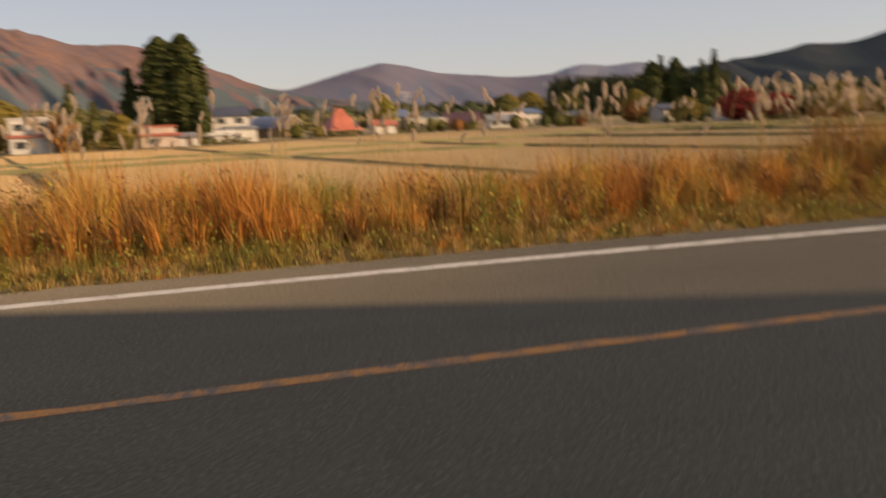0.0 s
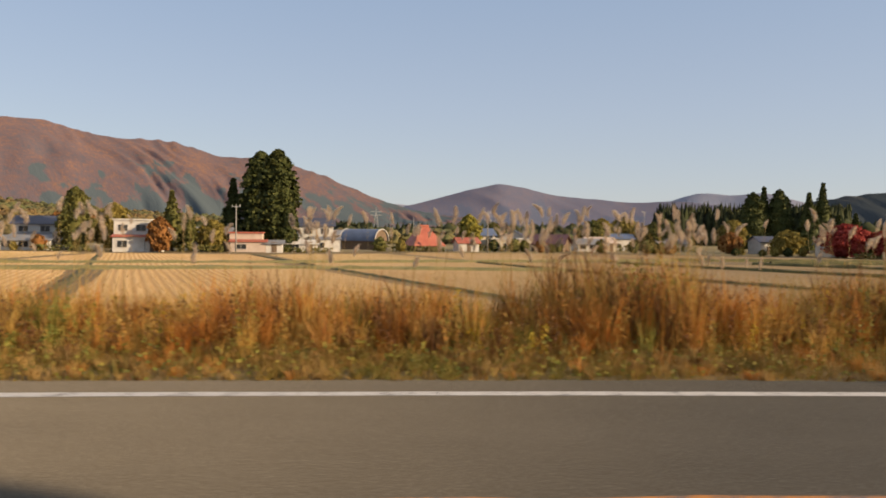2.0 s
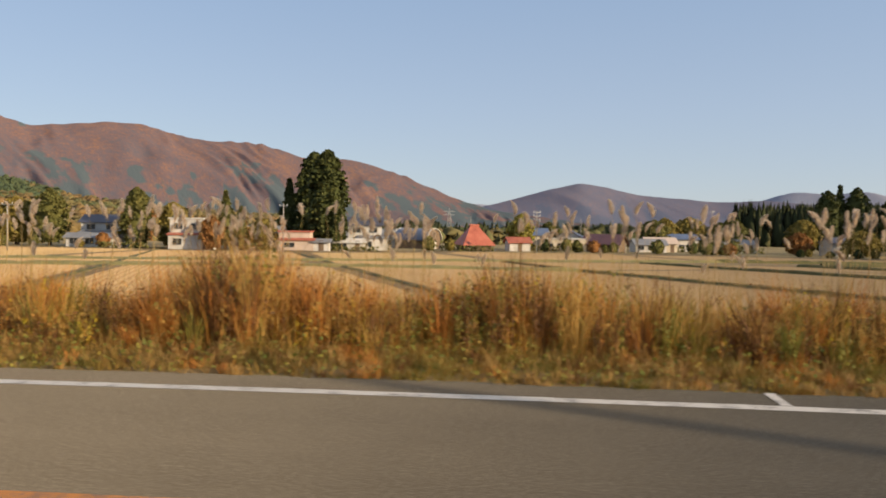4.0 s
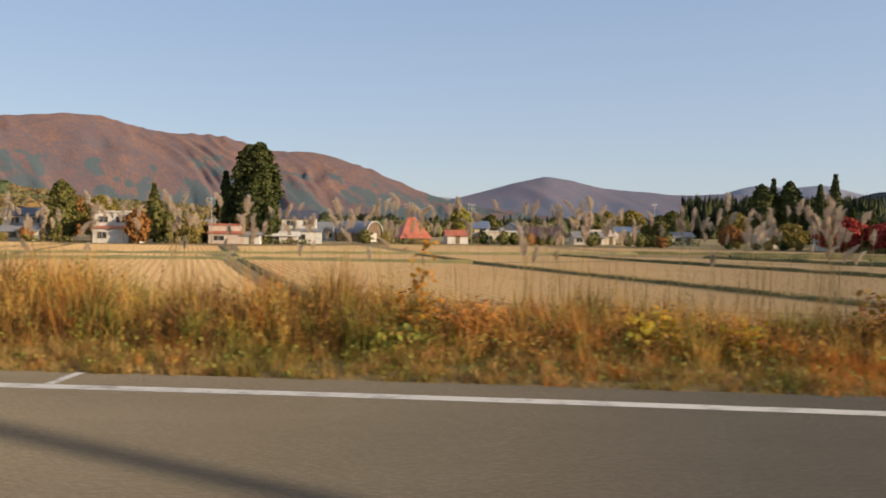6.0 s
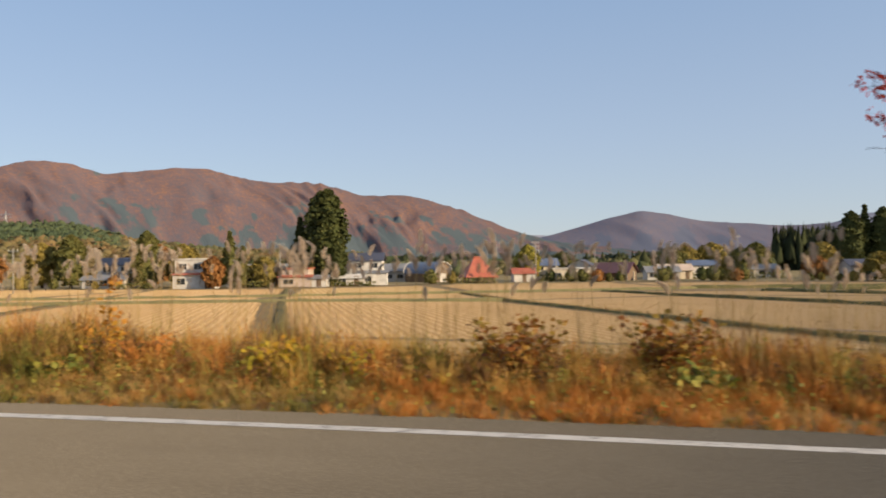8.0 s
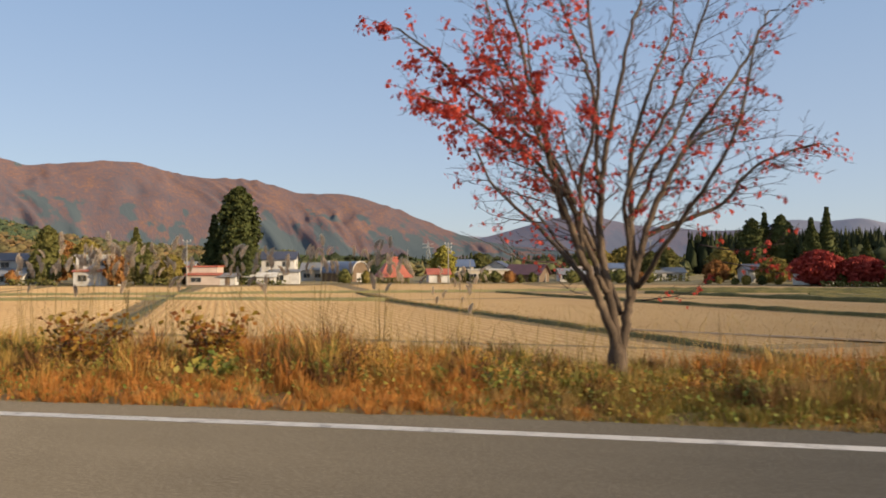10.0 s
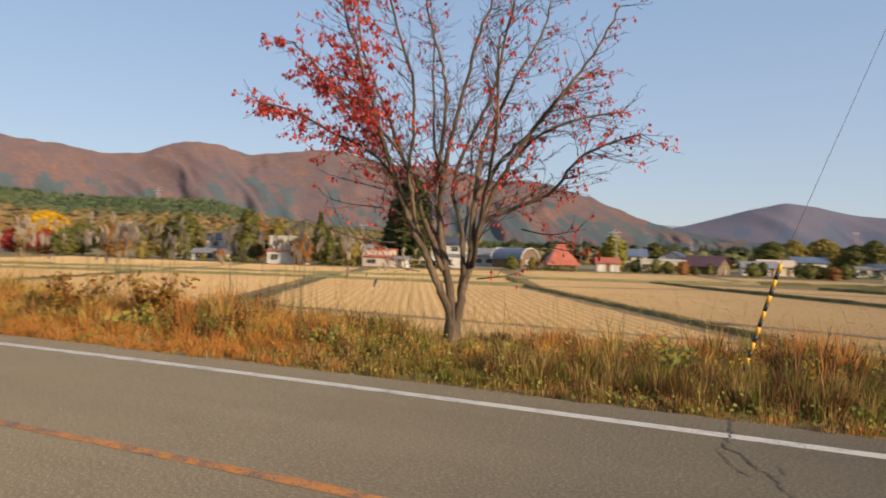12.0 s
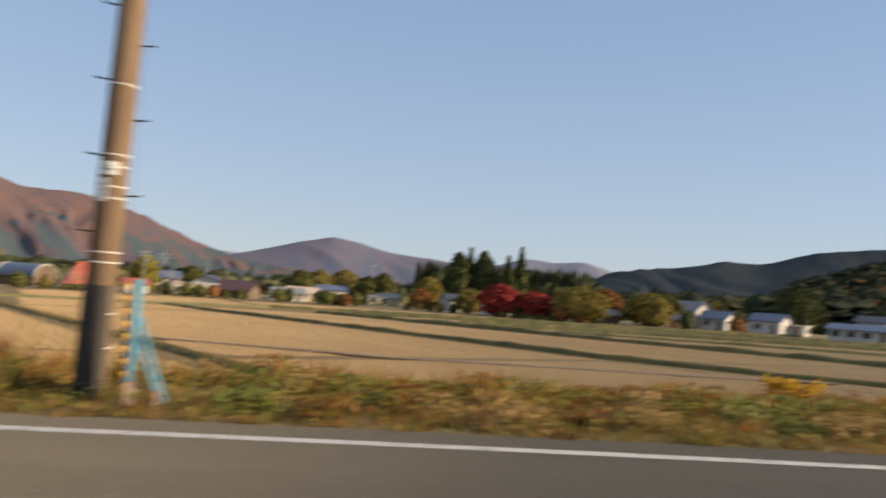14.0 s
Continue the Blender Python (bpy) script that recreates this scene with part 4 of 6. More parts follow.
def house(label, x, y, w, d, h, rise, wall, roof, yaw=0, flip=False, storeys=1, over=0.5, flat=False, porch=None, cat="house", windows=True, sink=0.0, hipped=0.0):
    z = float(ground_z(x, y)) + 0.06 - sink
    ob = thing(cat.replace(" ", "_"), label, cat, x, y, z, yaw)
    if flat:
        part("wall", boxes_bm((-w / 2, w / 2, -d / 2, d / 2, -0.4, h)), wall, ob)
        part("roof", boxes_bm((-w / 2 - 0.25, w / 2 + 0.25, -d / 2 - 0.25, d / 2 + 0.25, h, h + 0.28)), roof, ob)
    elif hipped:
        part("wall", boxes_bm((-w / 2, w / 2, -d / 2, d / 2, -0.4, h)), wall, ob)
        part("roof", hip(w, d, rise, over, hipped), roof, ob).location.z = h
        part("ridge_cap", boxes_bm((-hipped / 2 - 0.2, hipped / 2 + 0.2, -0.25, 0.25, h + rise - 0.1, h + rise + 0.35), bevel=0.08), roof, ob)
    else:
        part("wall", gable_walls(w, d, h, rise - 0.16, flip), wall, ob)
        part("roof", gable(w, d, rise, over, 0.14, flip), roof, ob).location.z = h
    if windows:
        n = max(1, int(w / 2.6))
        for s in range(storeys):
            zc = (h / storeys) * s + min(1.5, h / storeys * 0.55)
            for i in range(n):
                if s == 0 and i == n - 1:
                    continue
                window(ob, -w / 2 + (i + 0.5) * w / n, -d / 2, zc, min(1.6, w / n * 0.6), 1.05)
            window(ob, w / 2, 0.2 * d, zc, 1.3, 1.0, 1)
        dr = part("door", boxes_bm((-0.5, 0.5, -0.05, 0.03, 0.0, 2.0), bevel=0.01), M_WALLD, ob)
        dr.location = (w / 2 - w / n / 2, -d / 2, 0.02)
    if porch:
        pw, pd, ph, px, pm = porch
        part("annex", boxes_bm((px - pw / 2, px + pw / 2, -d / 2 - pd, -d / 2 - 0.003, -0.4, ph - 0.15)), wall, ob, "low front annex")
        sl = boxes_bm((px - pw / 2 - 0.3, px + pw / 2 + 0.3, -d / 2 - pd - 0.35, -d / 2 - 0.003, ph - 0.15, ph))
        for v in sl.verts:
            v.co.z += 0.18 * (v.co.y + d / 2 + pd)
        part("annex_roof", sl, pm, ob)
        window(ob, px - pw * 0.2, -d / 2 - pd, ph * 0.5, pw * 0.3, ph * 0.4)
    return ob


house("two-storey white house with a navy roof and a low white annex", -75.5, 139, 7.6, 6.5, 5.2, 1.4, M_WALLW, M_ROOFN, 14, storeys=2, porch=(9.0, 2.6, 2.9, 1.2, M_ROOFG))
house("low white shed in front of a garden", -73.6, 131.5, 9.0, 3.0, 2.1, 0.7, M_WALLW, M_ROOFG, 10, cat="shed")
house("two-storey white box-shaped house with a red lower roof", -53.2, 131.5, 6.2, 6.0, 5.7, 0.5, M_WALLW, M_WALLW, 12, storeys=2, flat=True, porch=(5.4, 1.4, 2.9, -0.3, M_ROOFR))
house("small white garage beside a house", -48.8, 129.5, 2.6, 3.6, 2.4, 0.5, M_WALLW, M_WALLW, 12, flat=True, cat="garage")
house("low grey-roofed house behind garden trees", -43, 143, 8.0, 6.0, 3.6, 1.2, M_WALLC, M_ROOFG, 10)
house("pink-walled house with a red band of roof under the cedar", -34.6, 139, 6.0, 5.0, 3.6, 0.5, M_WALLP, M_ROOFR, 10, flat=True, storeys=1, porch=(6.6, 1.6, 2.2, 0.6, M_ROOFR))
house("small white outbuilding by the cedar", -28.8, 137.5, 3.0, 3.0, 1.9, 0.5, M_WALLW, M_ROOFG, 10, cat="shed")
house("two-storey white house with a navy gable roof", -23.5, 152, 7.0, 6.4, 5.6, 1.5, M_WALLW, M_ROOFN, 12, storeys=2, porch=(6.0, 2.4, 2.8, 1.8, M_ROOFG))
house("low white shed under the cedar", -24.8, 144.2, 6.0, 2.6, 1.9, 0.6, M_WALLW, M_WALLW, 12, cat="shed")
house("white house with a grey roof behind the barrel-roofed barn", -26.0, 190, 9, 7, 3.2, 1.8, M_WALLW, M_ROOFG, 8)
house("small brown garden house behind reeds", -31.0, 171, 7, 6, 2.8, 1.4, M_WALLC, M_ROOFG, 5)
house("house with a steep brick-red roof and a ridge cap", -1.0, 166.5, 6.4, 6.4, 2.2, 3.6, M_WALLD, M_ROOFR, 24, over=0.7, hipped=1.9)
house("white house with a red roof by the far pole", 9.0, 172, 5.0, 5.0, 2.3, 1.1, M_WALLW, M_ROOFR, 15)
house("blue-roofed house behind the far pole", 11.6, 186, 9, 7, 4.2, 1.6, M_WALLC, M_ROOFB, 12, storeys=2)
house("long low cream house with a flat pale roof", 20.4, 184, 10.4, 6.0, 3.0, 0.4, M_WALLC, M_WALLW, 8, flat=True)
house("small white gabled house with a navy roof", 22.6, 194, 7.0, 6.0, 3.9, 1.6, M_WALLW, M_ROOFN, 80)
house("open brown barn with a maroon gable roof", 30.6, 183.5, 9.0, 6.2, 2.4, 2.1, M_WALLD, M_ROOFP, -24, flip=False, over=0.7, windows=False, cat="barn")
house("low house with a grey and pink roof", 42.5, 192, 8.0, 6.0, 2.2, 1.3, M_WALLW, M_ROOFG, 8)
house("low pink-roofed house behind the barn", 46.5, 199, 8.0, 6.0, 2.6, 1.4, M_WALLC, M_WALLP, 8)
house("house with a bright blue roof among trees", 54.5, 214, 9.5, 6.0, 3.8, 1.3, M_WALLW, M_ROOFB, 8, storeys=1)
house("grey-roofed house hidden behind trees", 70, 212, 9, 6, 2.6, 1.2, M_WALLW, M_ROOFG, 8)
house("white house standing under a red maple", 92, 158, 9.5, 6.0, 3.0, 1.4, M_WALLW, M_ROOFG, 12)
house("white house wall beside a garden tree", 85.5, 184, 5, 5, 3.4, 1.2, M_WALLW, M_ROOFN, 12)
house("grey shed between olive trees", 111, 146, 5.5, 4, 2.2, 1.1, M_WALLD, M_ROOFG, 8, cat="shed")
house("low dark shed at the field edge", 124, 142, 6, 4, 2.0, 0.9, M_WALLD, M_ROOFN, 0, cat="shed")
house("two-storey white gabled house", 136.2, 153, 5.0, 8.0, 4.4, 1.9, M_WALLW, M_ROOFG, 15, flip=True, storeys=2)
house("white house with a blue-grey gable roof and a dark front tree", 138.0, 144.5, 5.6, 5.4, 2.8, 1.5, M_WALLW, M_ROOFB, -58)
house("low white flat annex beside a blue-roofed house", 139.2, 137.5, 4.4, 3.0, 1.9, 0.4, M_WALLW, M_WALLW, -58, flat=True, cat="shed")
house("white house with a blue-grey hipped roof", 143.2, 133.5, 6.2, 5.6, 3.0, 1.4, M_WALLW, M_ROOFB, -58)
house("low white cabin beside the blue-grey roof", 148.6, 131.5, 3.4, 3.0, 2.0, 0.5, M_WALLW, M_WALLW, -58, flat=True, cat="shed")
house("long white house with a blue-grey roof at the field edge", 148.0, 113.5, 10.4, 6.2, 2.3, 0.9, M_WALLW, M_ROOFB, -56)
house("white upper storey behind the long house", 154, 117, 5.5, 5.0, 4.0, 1.0, M_WALLW, M_ROOFN, -56)
house("white house with a red roof at the village's edge", -196, 152, 10, 7, 3.8, 1.6, M_WALLW, M_ROOFR, 30)
house("two-storey house with a dark red roof", -214, 158, 9, 7, 5.6, 1.6, M_WALLW, M_ROOFP, 30, storeys=2)
house("white house with a grey roof near the ginkgo", -172, 150, 10, 7, 3.6, 1.8, M_WALLW, M_ROOFG, 30)
house("small white gabled house near the ginkgo", -161, 148, 6, 6, 3.0, 1.8, M_WALLW, M_ROOFG, 110)


def barrel_barn(x, y, w, d, h, rise, yaw):
    """A barn with an arched metal roof."""
    z = float(ground_z(x, y)) + 0.06
    ob = thing("barn", "barn with a blue-grey arched metal roof", "barn", x, y, z, yaw)
    part("wall", boxes_bm((-w / 2, w / 2, -d / 2, d / 2, -0.4, h)), M_WALLD, ob)
    n, V, F = 12, [], []
    for xx in (-w / 2 - 0.3, w / 2 + 0.3):
        for k in range(n + 1):
            a = math.pi * k / n
            V.append((xx, -(d / 2 + 0.3) * math.cos(a), h + rise * math.sin(a)))
    F = [(k, k + 1, n + 2 + k, n + 1 + k) for k in range(n)]
    link("roof", mesh_of("roof", V, F, M_ROOFB, True), ob)
    for s, nm in ((-1, "gable_end"), (1, "gable_end")):
        # the gable is open; a dark brown panel imitates the shade inside
        VV = [(s * (w / 2 + 0.01), -(d / 2) * math.cos(math.pi * k / n), h + rise * 0.97 * math.sin(math.pi * k / n)) for k in range(n + 1)]
        link(nm, mesh_of(nm, VV, [tuple(range(n + 1))], M_WALLD), ob, "brown panel for the shade inside the open arched gable")
        rim = [tube([(s * (w / 2 + 0.32), -(d / 2 + 0.3) * math.cos(math.pi * k / n), h + rise * math.sin(math.pi * k / n)) for k in range(n + 1)], [0.14] * (n + 1), 5)]
        link("rim", tubes_mesh("rim", rim, M_WALLW), ob)
    dr = part("door", boxes_bm((-0.03, 0.03, -1.4, 1.4, 0.0, 2.2)), M_FRAME, ob)
    dr.location = (w / 2, 0, 0.02)
    return ob


barrel_barn(-16.8, 182, 9.5, 7.0, 2.2, 3.0, -22)
for dx in (-2.2, 0.0, 2.2):
    pb = thing("barn_post", "brown timber post under the open barn's eave", "post", 33.4 + dx * 0.75, 178.6 - dx * 0.32, float(ground_z(33, 179)) + 0.06, -24, "barn posts")
    part("shaft", boxes_bm((-0.12, 0.12, -0.12, 0.12, -0.2, 2.2), bevel=0.02), M_WALLC, pb)


def hedge(x0, x1, y, h, label):
    n = int((x1 - x0) * 26)
    P = np.stack([rng.uniform(x0, x1, n), rng.uniform(y - 0.6, y + 0.6, n), np.zeros(n)], 1)
    P[:, 2] = ground_z(P[:, 0], P[:, 1]) + rng.uniform(0.05, h, n)
    V = cards(P, np.tile([0.0, -0.6, 0.7], (n, 1)), 0.22, 1.2).reshape(-1, 3)
    tagged(new("hedge", mesh_of("hedge", V, np.arange(len(V)).reshape(-1, 4), M_GREEN)), label, "hedge", "village hedges")


hedge(12, 25, 179.5, 1.4, "clipped dark green hedge before a cream house")
hedge(-8, 4, 160.5, 1.3, "dark green hedge before the red roof")
hedge(-46, -37, 133, 1.3, "rough green hedge before the gardens")
hedge(-70, -60, 128, 1.2, "rough green hedge at the field edge")
hedge(-30, -18, 140, 0.9, "low green garden hedge")
hedge(45, 74, 200, 1.6, "rough green hedge before a grove")
hedge(86, 100, 143, 1.0, "low brown-green hedge before a maple")


def far_pole(x, y, h, arms, label, r=0.125):
    z = float(ground_z(x, y))
    ob = thing("utility_pole", label, "utility pole", x, y, z, 20, "far utility poles")
    link("shaft", tubes_mesh("shaft", [tube([(0, 0, -0.3), (0, 0, h)], [r, r * 0.7], 8)], M_CONCRETE), ob)
    for k in range(arms):
        part("crossarm", boxes_bm((-0.8 + 0.2 * k, 0.8, -0.04, 0.04, h - 0.46 - 0.8 * k, h - 0.37 - 0.8 * k)), M_STEEL, ob)
        for o in (-0.7, 0.0, 0.7):
            link("insulator", tubes_mesh("insulator", [tube([(o, 0, h - 0.36 - 0.8 * k), (o, 0, h - 0.1 - 0.8 * k)], [0.07, 0.05], 6)], M_BAND), ob)
    if arms > 1:
        link("transformer", tubes_mesh("transformer", [tube([(0.45, -0.1, h - 2.6), (0.45, -0.1, h - 1.9)], [0.26, 0.26], 10)], M_ROOFG), ob)
    return ob


far_pole(13.4, 156.2, 9.2, 3, "grey utility pole with crossarms at the field edge")
far_pole(-34.0, 129.8, 8.9, 1, "slim grey pole before the cedar")
far_pole(-66.0, 98.8, 7.4, 1, "grey utility pole with one crossarm in the fields")
far_pole(-6, 215, 9.5, 0, "thin pole behind the houses", 0.1)
far_pole(26, 205, 9.0, 0, "thin pole behind a low house", 0.1)
far_pole(70, 240, 13.0, 1, "thin tall pole behind the grove", 0.12)
far_pole(17.0, 170, 5.6, 0, "short pale pole by the hedge", 0.12)
far_pole(150, 108, 7.4, 0, "dark pole by the long white house", 0.14)


def pylon(x, y, z, h):
    ob = thing("pylon", "thin grey lattice power pylon on the hill", "pylon", x, y, z, 15, "pylons")
    legs = []
    for sx in (-1, 1):
        for sy in (-1, 1):
            legs.append(tube([(sx * 3, sy * 3, -6), (sx * 0.8, sy * 0.8, h * 0.7), (0, 0, h)], [0.22, 0.2, 0.15], 4))
    for k in range(6):
        u = k / 6
        w = 3 - 2.2 * u / 0.7 * 0.7
        legs.append(tube([(-w, -w, h * 0.7 * u), (w, w, h * 0.7 * (u + 0.16))], [0.12, 0.12], 4))
        legs.append(tube([(w, -w, h * 0.7 * u), (-w, w, h * 0.7 * (u + 0.16))], [0.12, 0.12], 4))
    link("lattice", tubes_mesh("lattice", legs, M_STEEL), ob)
    for k in (0.72, 0.85):
        part("crossarm", boxes_bm((-5, 5, -0.2, 0.2, h * k, h * k + 0.5)), M_STEEL, ob)


pylon(-590, 430, 32, 26)
pylon(-505, 560, 28, 26)
pylon(-62, 640, -4, 24)


# garden shrubs and small trees along the village edge
gr = random.Random(12)
for k in range(54):
    x = gr.uniform(-92, 150)
    y = float(np.interp(x, FRONT_X, FRONT_Y)) + gr.uniform(-1.5, 13)
    if any(abs(x - u) < 2.2 for u in (-53, -34, -1, 9, 143)):
        continue
    h = gr.uniform(1.3, 3.6)
    m, word = gr.choice(((M_GREEN, "green"), (M_GREEN, "dark green"), (M_OLIVE, "olive"), (M_RUSTC, "rust-brown"), (M_CEDAR, "dark evergreen")))
    tree("garden_shrub", word + " garden shrub at the village edge", x, y, h, h * gr.uniform(0.4, 0.65), ROUND, m, 22, 26, 0.2, 0.06, 0.2, "garden shrubs")

# ---- behind the camera: an unseen house added to shade the road, and the shadow-casting pole ----
house("unseen two-storey house added behind the camera to shade the road", 14.8, -6.4, 13.5, 8.0, 6.3, 0.4, M_WALLC, M_ROOFG, -11, flat=True, storeys=2, windows=True)
rp = thing("utility_pole", "brown roadside pole on the near verge", "utility pole", 38.9, -3.1, -0.1, 0)
link("shaft", tubes_mesh("shaft", [tube([(0, 0, -0.3), (0, 0, 10.5)], [0.15, 0.10], 12)], M_POLE), rp)

# ---- the roadside pole with step bolts ----
pole = thing("utility_pole", "weathered brown roadside pole with step bolts and pale plates", "utility pole", 40.74, 8.32, -0.05, 0)
pole.matrix_basis = pose(40.74, 8.32, -0.05, 0, 1.0, 0)
link("shaft", tubes_mesh("shaft", [tube([(0, 0, -0.3), (0, 0, 3), (0, 0, 10.5)], [0.185, 0.160, 0.115], 20)], M_POLE), pole)


def pole_r(z):
    return 0.185 - 0.0070 * z


for k in range(13):
    z, s = 1.98 + 0.46 * k, (-1 if k % 2 == 0 else 1)
    r = pole_r(z)
    link("step_bolt", tubes_mesh("step_bolt", [tube([(s * (r - 0.02), 0, z), (s * (r + 0.16), -0.02, z + 0.01), (s * (r + 0.165), -0.02, z + 0.03)], [0.011, 0.011, 0.013], 6)], M_IRON), pole, "dark iron step bolt")
for z in (0.62, 1.02, 1.62, 1.74, 2.38, 2.52, 2.76, 2.9, 3.75):
    r = pole_r(z) + 0.004
    link("band", tubes_mesh("band", [tube([(0, 0, z), (0, 0, z + 0.016)], [r, r], 20)], M_BAND), pole, "thin pale strap")


def wrap(name, a0, a1, z0, z1, off, material, label):
    """A sheet bent round the pole between two angles."""
    V, F, n = [], [], 12
    for k in range(n + 1):
        a = radians(a0 + (a1 - a0) * k / n)
        for z in (z0, z1):
            for q in (off, off + 0.004):
                r = pole_r(z) + q
                V.append((r * math.cos(a), r * math.sin(a), z))
    for k in range(n):
        b = 4 * k
        F += [(b + 1, b + 5, b + 7, b + 3), (b, b + 2, b + 6, b + 4), (b + 2, b + 3, b + 7, b + 6), (b, b + 4, b + 5, b + 1)]
    link(name, mesh_of(name, V, F, material), pole, label)


# dark sheet on the pole's left and front, below 1.36 m
wrap("foot_sheet", 150, 322, -0.05, 1.36, 0.006, M_SHEET, "dark brown sheet over the left and front of the pole's foot")
wrap("plate", 222, 300, 2.66, 2.82, 0.008, M_PLATE, "small white plate with faded print")
wrap("plate", 225, 268, 2.34, 2.62, 0.008, M_PLATE, "narrow white plate with faded print")
for z0, z1, a0, a1 in ((2.715, 2.735, 235, 285), (2.755, 2.765, 235, 270), (2.42, 2.43, 236, 258), (2.47, 2.48, 236, 260), (2.53, 2.55, 238, 256)):
    wrap("print_bar", a0, a1, z0, z1, 0.0135, M_INK, "faded grey line of print")


def striped_guy(bottom, top, end, wire_r=0.006):
    """A guy wire with a yellow and black sleeve over its lower end."""
    b, t = Vector(bottom), Vector(top)
    d = (t - b)
    ob = thing("guy_wire", "steel guy wire with a yellow and black striped sleeve", "guy wire", b.x, b.y, b.z)
    n = 17
    for k in range(n):
        v = tube([d * (k / n), d * ((k + 1) / n)], [0.024, 0.024], 10)
        link("stripe", tubes_mesh("stripe", [v], M_BLACK if k % 2 else M_YELLOW), ob, "black stripe" if k % 2 else "yellow stripe")
    link("wire", tubes_mesh("wire", [tube([-d * 0.1, d, Vector(end) - b], [wire_r] * 3, 6)], M_IRON), ob)


striped_guy((37.25, 8.74, 0.0), (37.69, 8.66, 1.56), (40.62, 8.36, 9.4), 0.003)

# a second sleeve over the wire that runs down close behind the pole
striped_guy((40.99, 8.9, 0.0), (40.95, 8.84, 1.34), (40.86, 8.46, 9.0), 0.003)

# ---- blue braced stake ----
stake = thing("marker_stake", "weathered marker board with a blue taped face and two blue braces", "stake", 41.27, 7.80, -0.03)
part("board", boxes_bm((-0.030, -0.004, -0.10, 0.12, 0.02, 1.43), bevel=0.005), M_POST, stake, "weathered pinkish wooden board")
part("tape", boxes_bm((-0.002, 0.034, -0.105, 0.125, 0.30, 1.44), bevel=0.006), M_BLUE, stake, "light blue taped face of the board")
part("foot", boxes_bm((-0.002, 0.07, -0.05, 0.03, -0.2, 0.42), bevel=0.008), M_POST, stake, "bare wooden foot post")


def slat(a, b, w, th, m, label):
    a, b = Vector(a), Vector(b)
    bm = boxes_bm((-w / 2, w / 2, -th / 2, th / 2, 0, (b - a).length), bevel=0.004)
    ob = part("brace", bm, m, stake, label)
    ob.matrix_basis = Matrix.Translation(a) @ (b - a).to_track_quat("Z", "Y").to_matrix().to_4x4()


slat((0.036, 0.09, 1.02), (0.40, 0.02, 0.06), 0.05, 0.03, M_BLUE, "light blue slanting brace")
slat((0.036, -0.08, 0.80), (0.30, -0.10, 0.22), 0.05, 0.03, M_BLUE, "light blue short brace")
slat((0.30, -0.04, -0.05), (0.31, -0.04, 0.30), 0.055, 0.05, M_POST, "short wooden peg")

# ---- the red-leaved tree ----
TX, TY = 33.05, 10.4
rt = thing("cherry_tree", "many-stemmed roadside tree with sparse red autumn leaves", "tree", TX, TY, -0.05, 22.3)
rnd = random.Random(5)
twigs, leafspots = [], []


def limb(points, r0, r1, name="limb"):
    pts = [Vector(p) for p in points]
    out = []
    for i in range(len(pts) - 1):
        p0, p1, p2, p3 = pts[max(i - 1, 0)], pts[i], pts[i + 1], pts[min(i + 2, len(pts) - 1)]
        for k in range(5):
            t = k / 5
            out.append(0.5 * ((2 * p1) + (p2 - p0) * t + (2 * p0 - 5 * p1 + 4 * p2 - p3) * t * t + (3 * p1 - p0 - 3 * p2 + p3) * t**3) + Vector((rnd.gauss(0, 0.012), rnd.gauss(0, 0.012), 0)))
    out.append(pts[-1])
    n = len(out)
    rad = [r0 + (r1 - r0) * (i / (n - 1)) ** 0.8 for i in range(n)]
    link(name, tubes_mesh(name, [tube(out, rad, 9)], M_BARK), rt)
    return out, rad


def grow(start, way, length, r, depth, leafy):
    """A side branch that bends upward and forks on."""
    length *= 0.74 if abs(start[0]) < 2.2 else 0.45
    n = max(4, int(length / 0.15))
    p, d = Vector(start), Vector(way).normalized()
    pts = [p.copy()]
    for i in range(n):
        d = (d + Vector((rnd.gauss(0, 0.11), rnd.gauss(0, 0.11), rnd.gauss(0.035, 0.08)))).normalized()
        p = p + d * (length / n)
        pts.append(p.copy())
    twigs.append(tube(pts, [max(0.003, r * (1 - 0.8 * i / n)) for i in range(n + 1)], 5 if r > 0.012 else 3))
    for i in range(1, n + 1):
        if depth > 0 and rnd.random() < (0.74 if depth > 1 else 0.72):
            side = Vector((rnd.gauss(0, 1), rnd.gauss(0, 1), rnd.gauss(0.25, 0.6)))
            side = (side - d * side.dot(d)).normalized()
            grow(pts[i], (pts[i] - pts[i - 1]).normalized() * 0.95 + side * 0.75, length * rnd.uniform(0.28, 0.55), r * 0.55, depth - 1, leafy)
        if r < 0.016:
            leafspots.append((pts[i], leafy, depth))


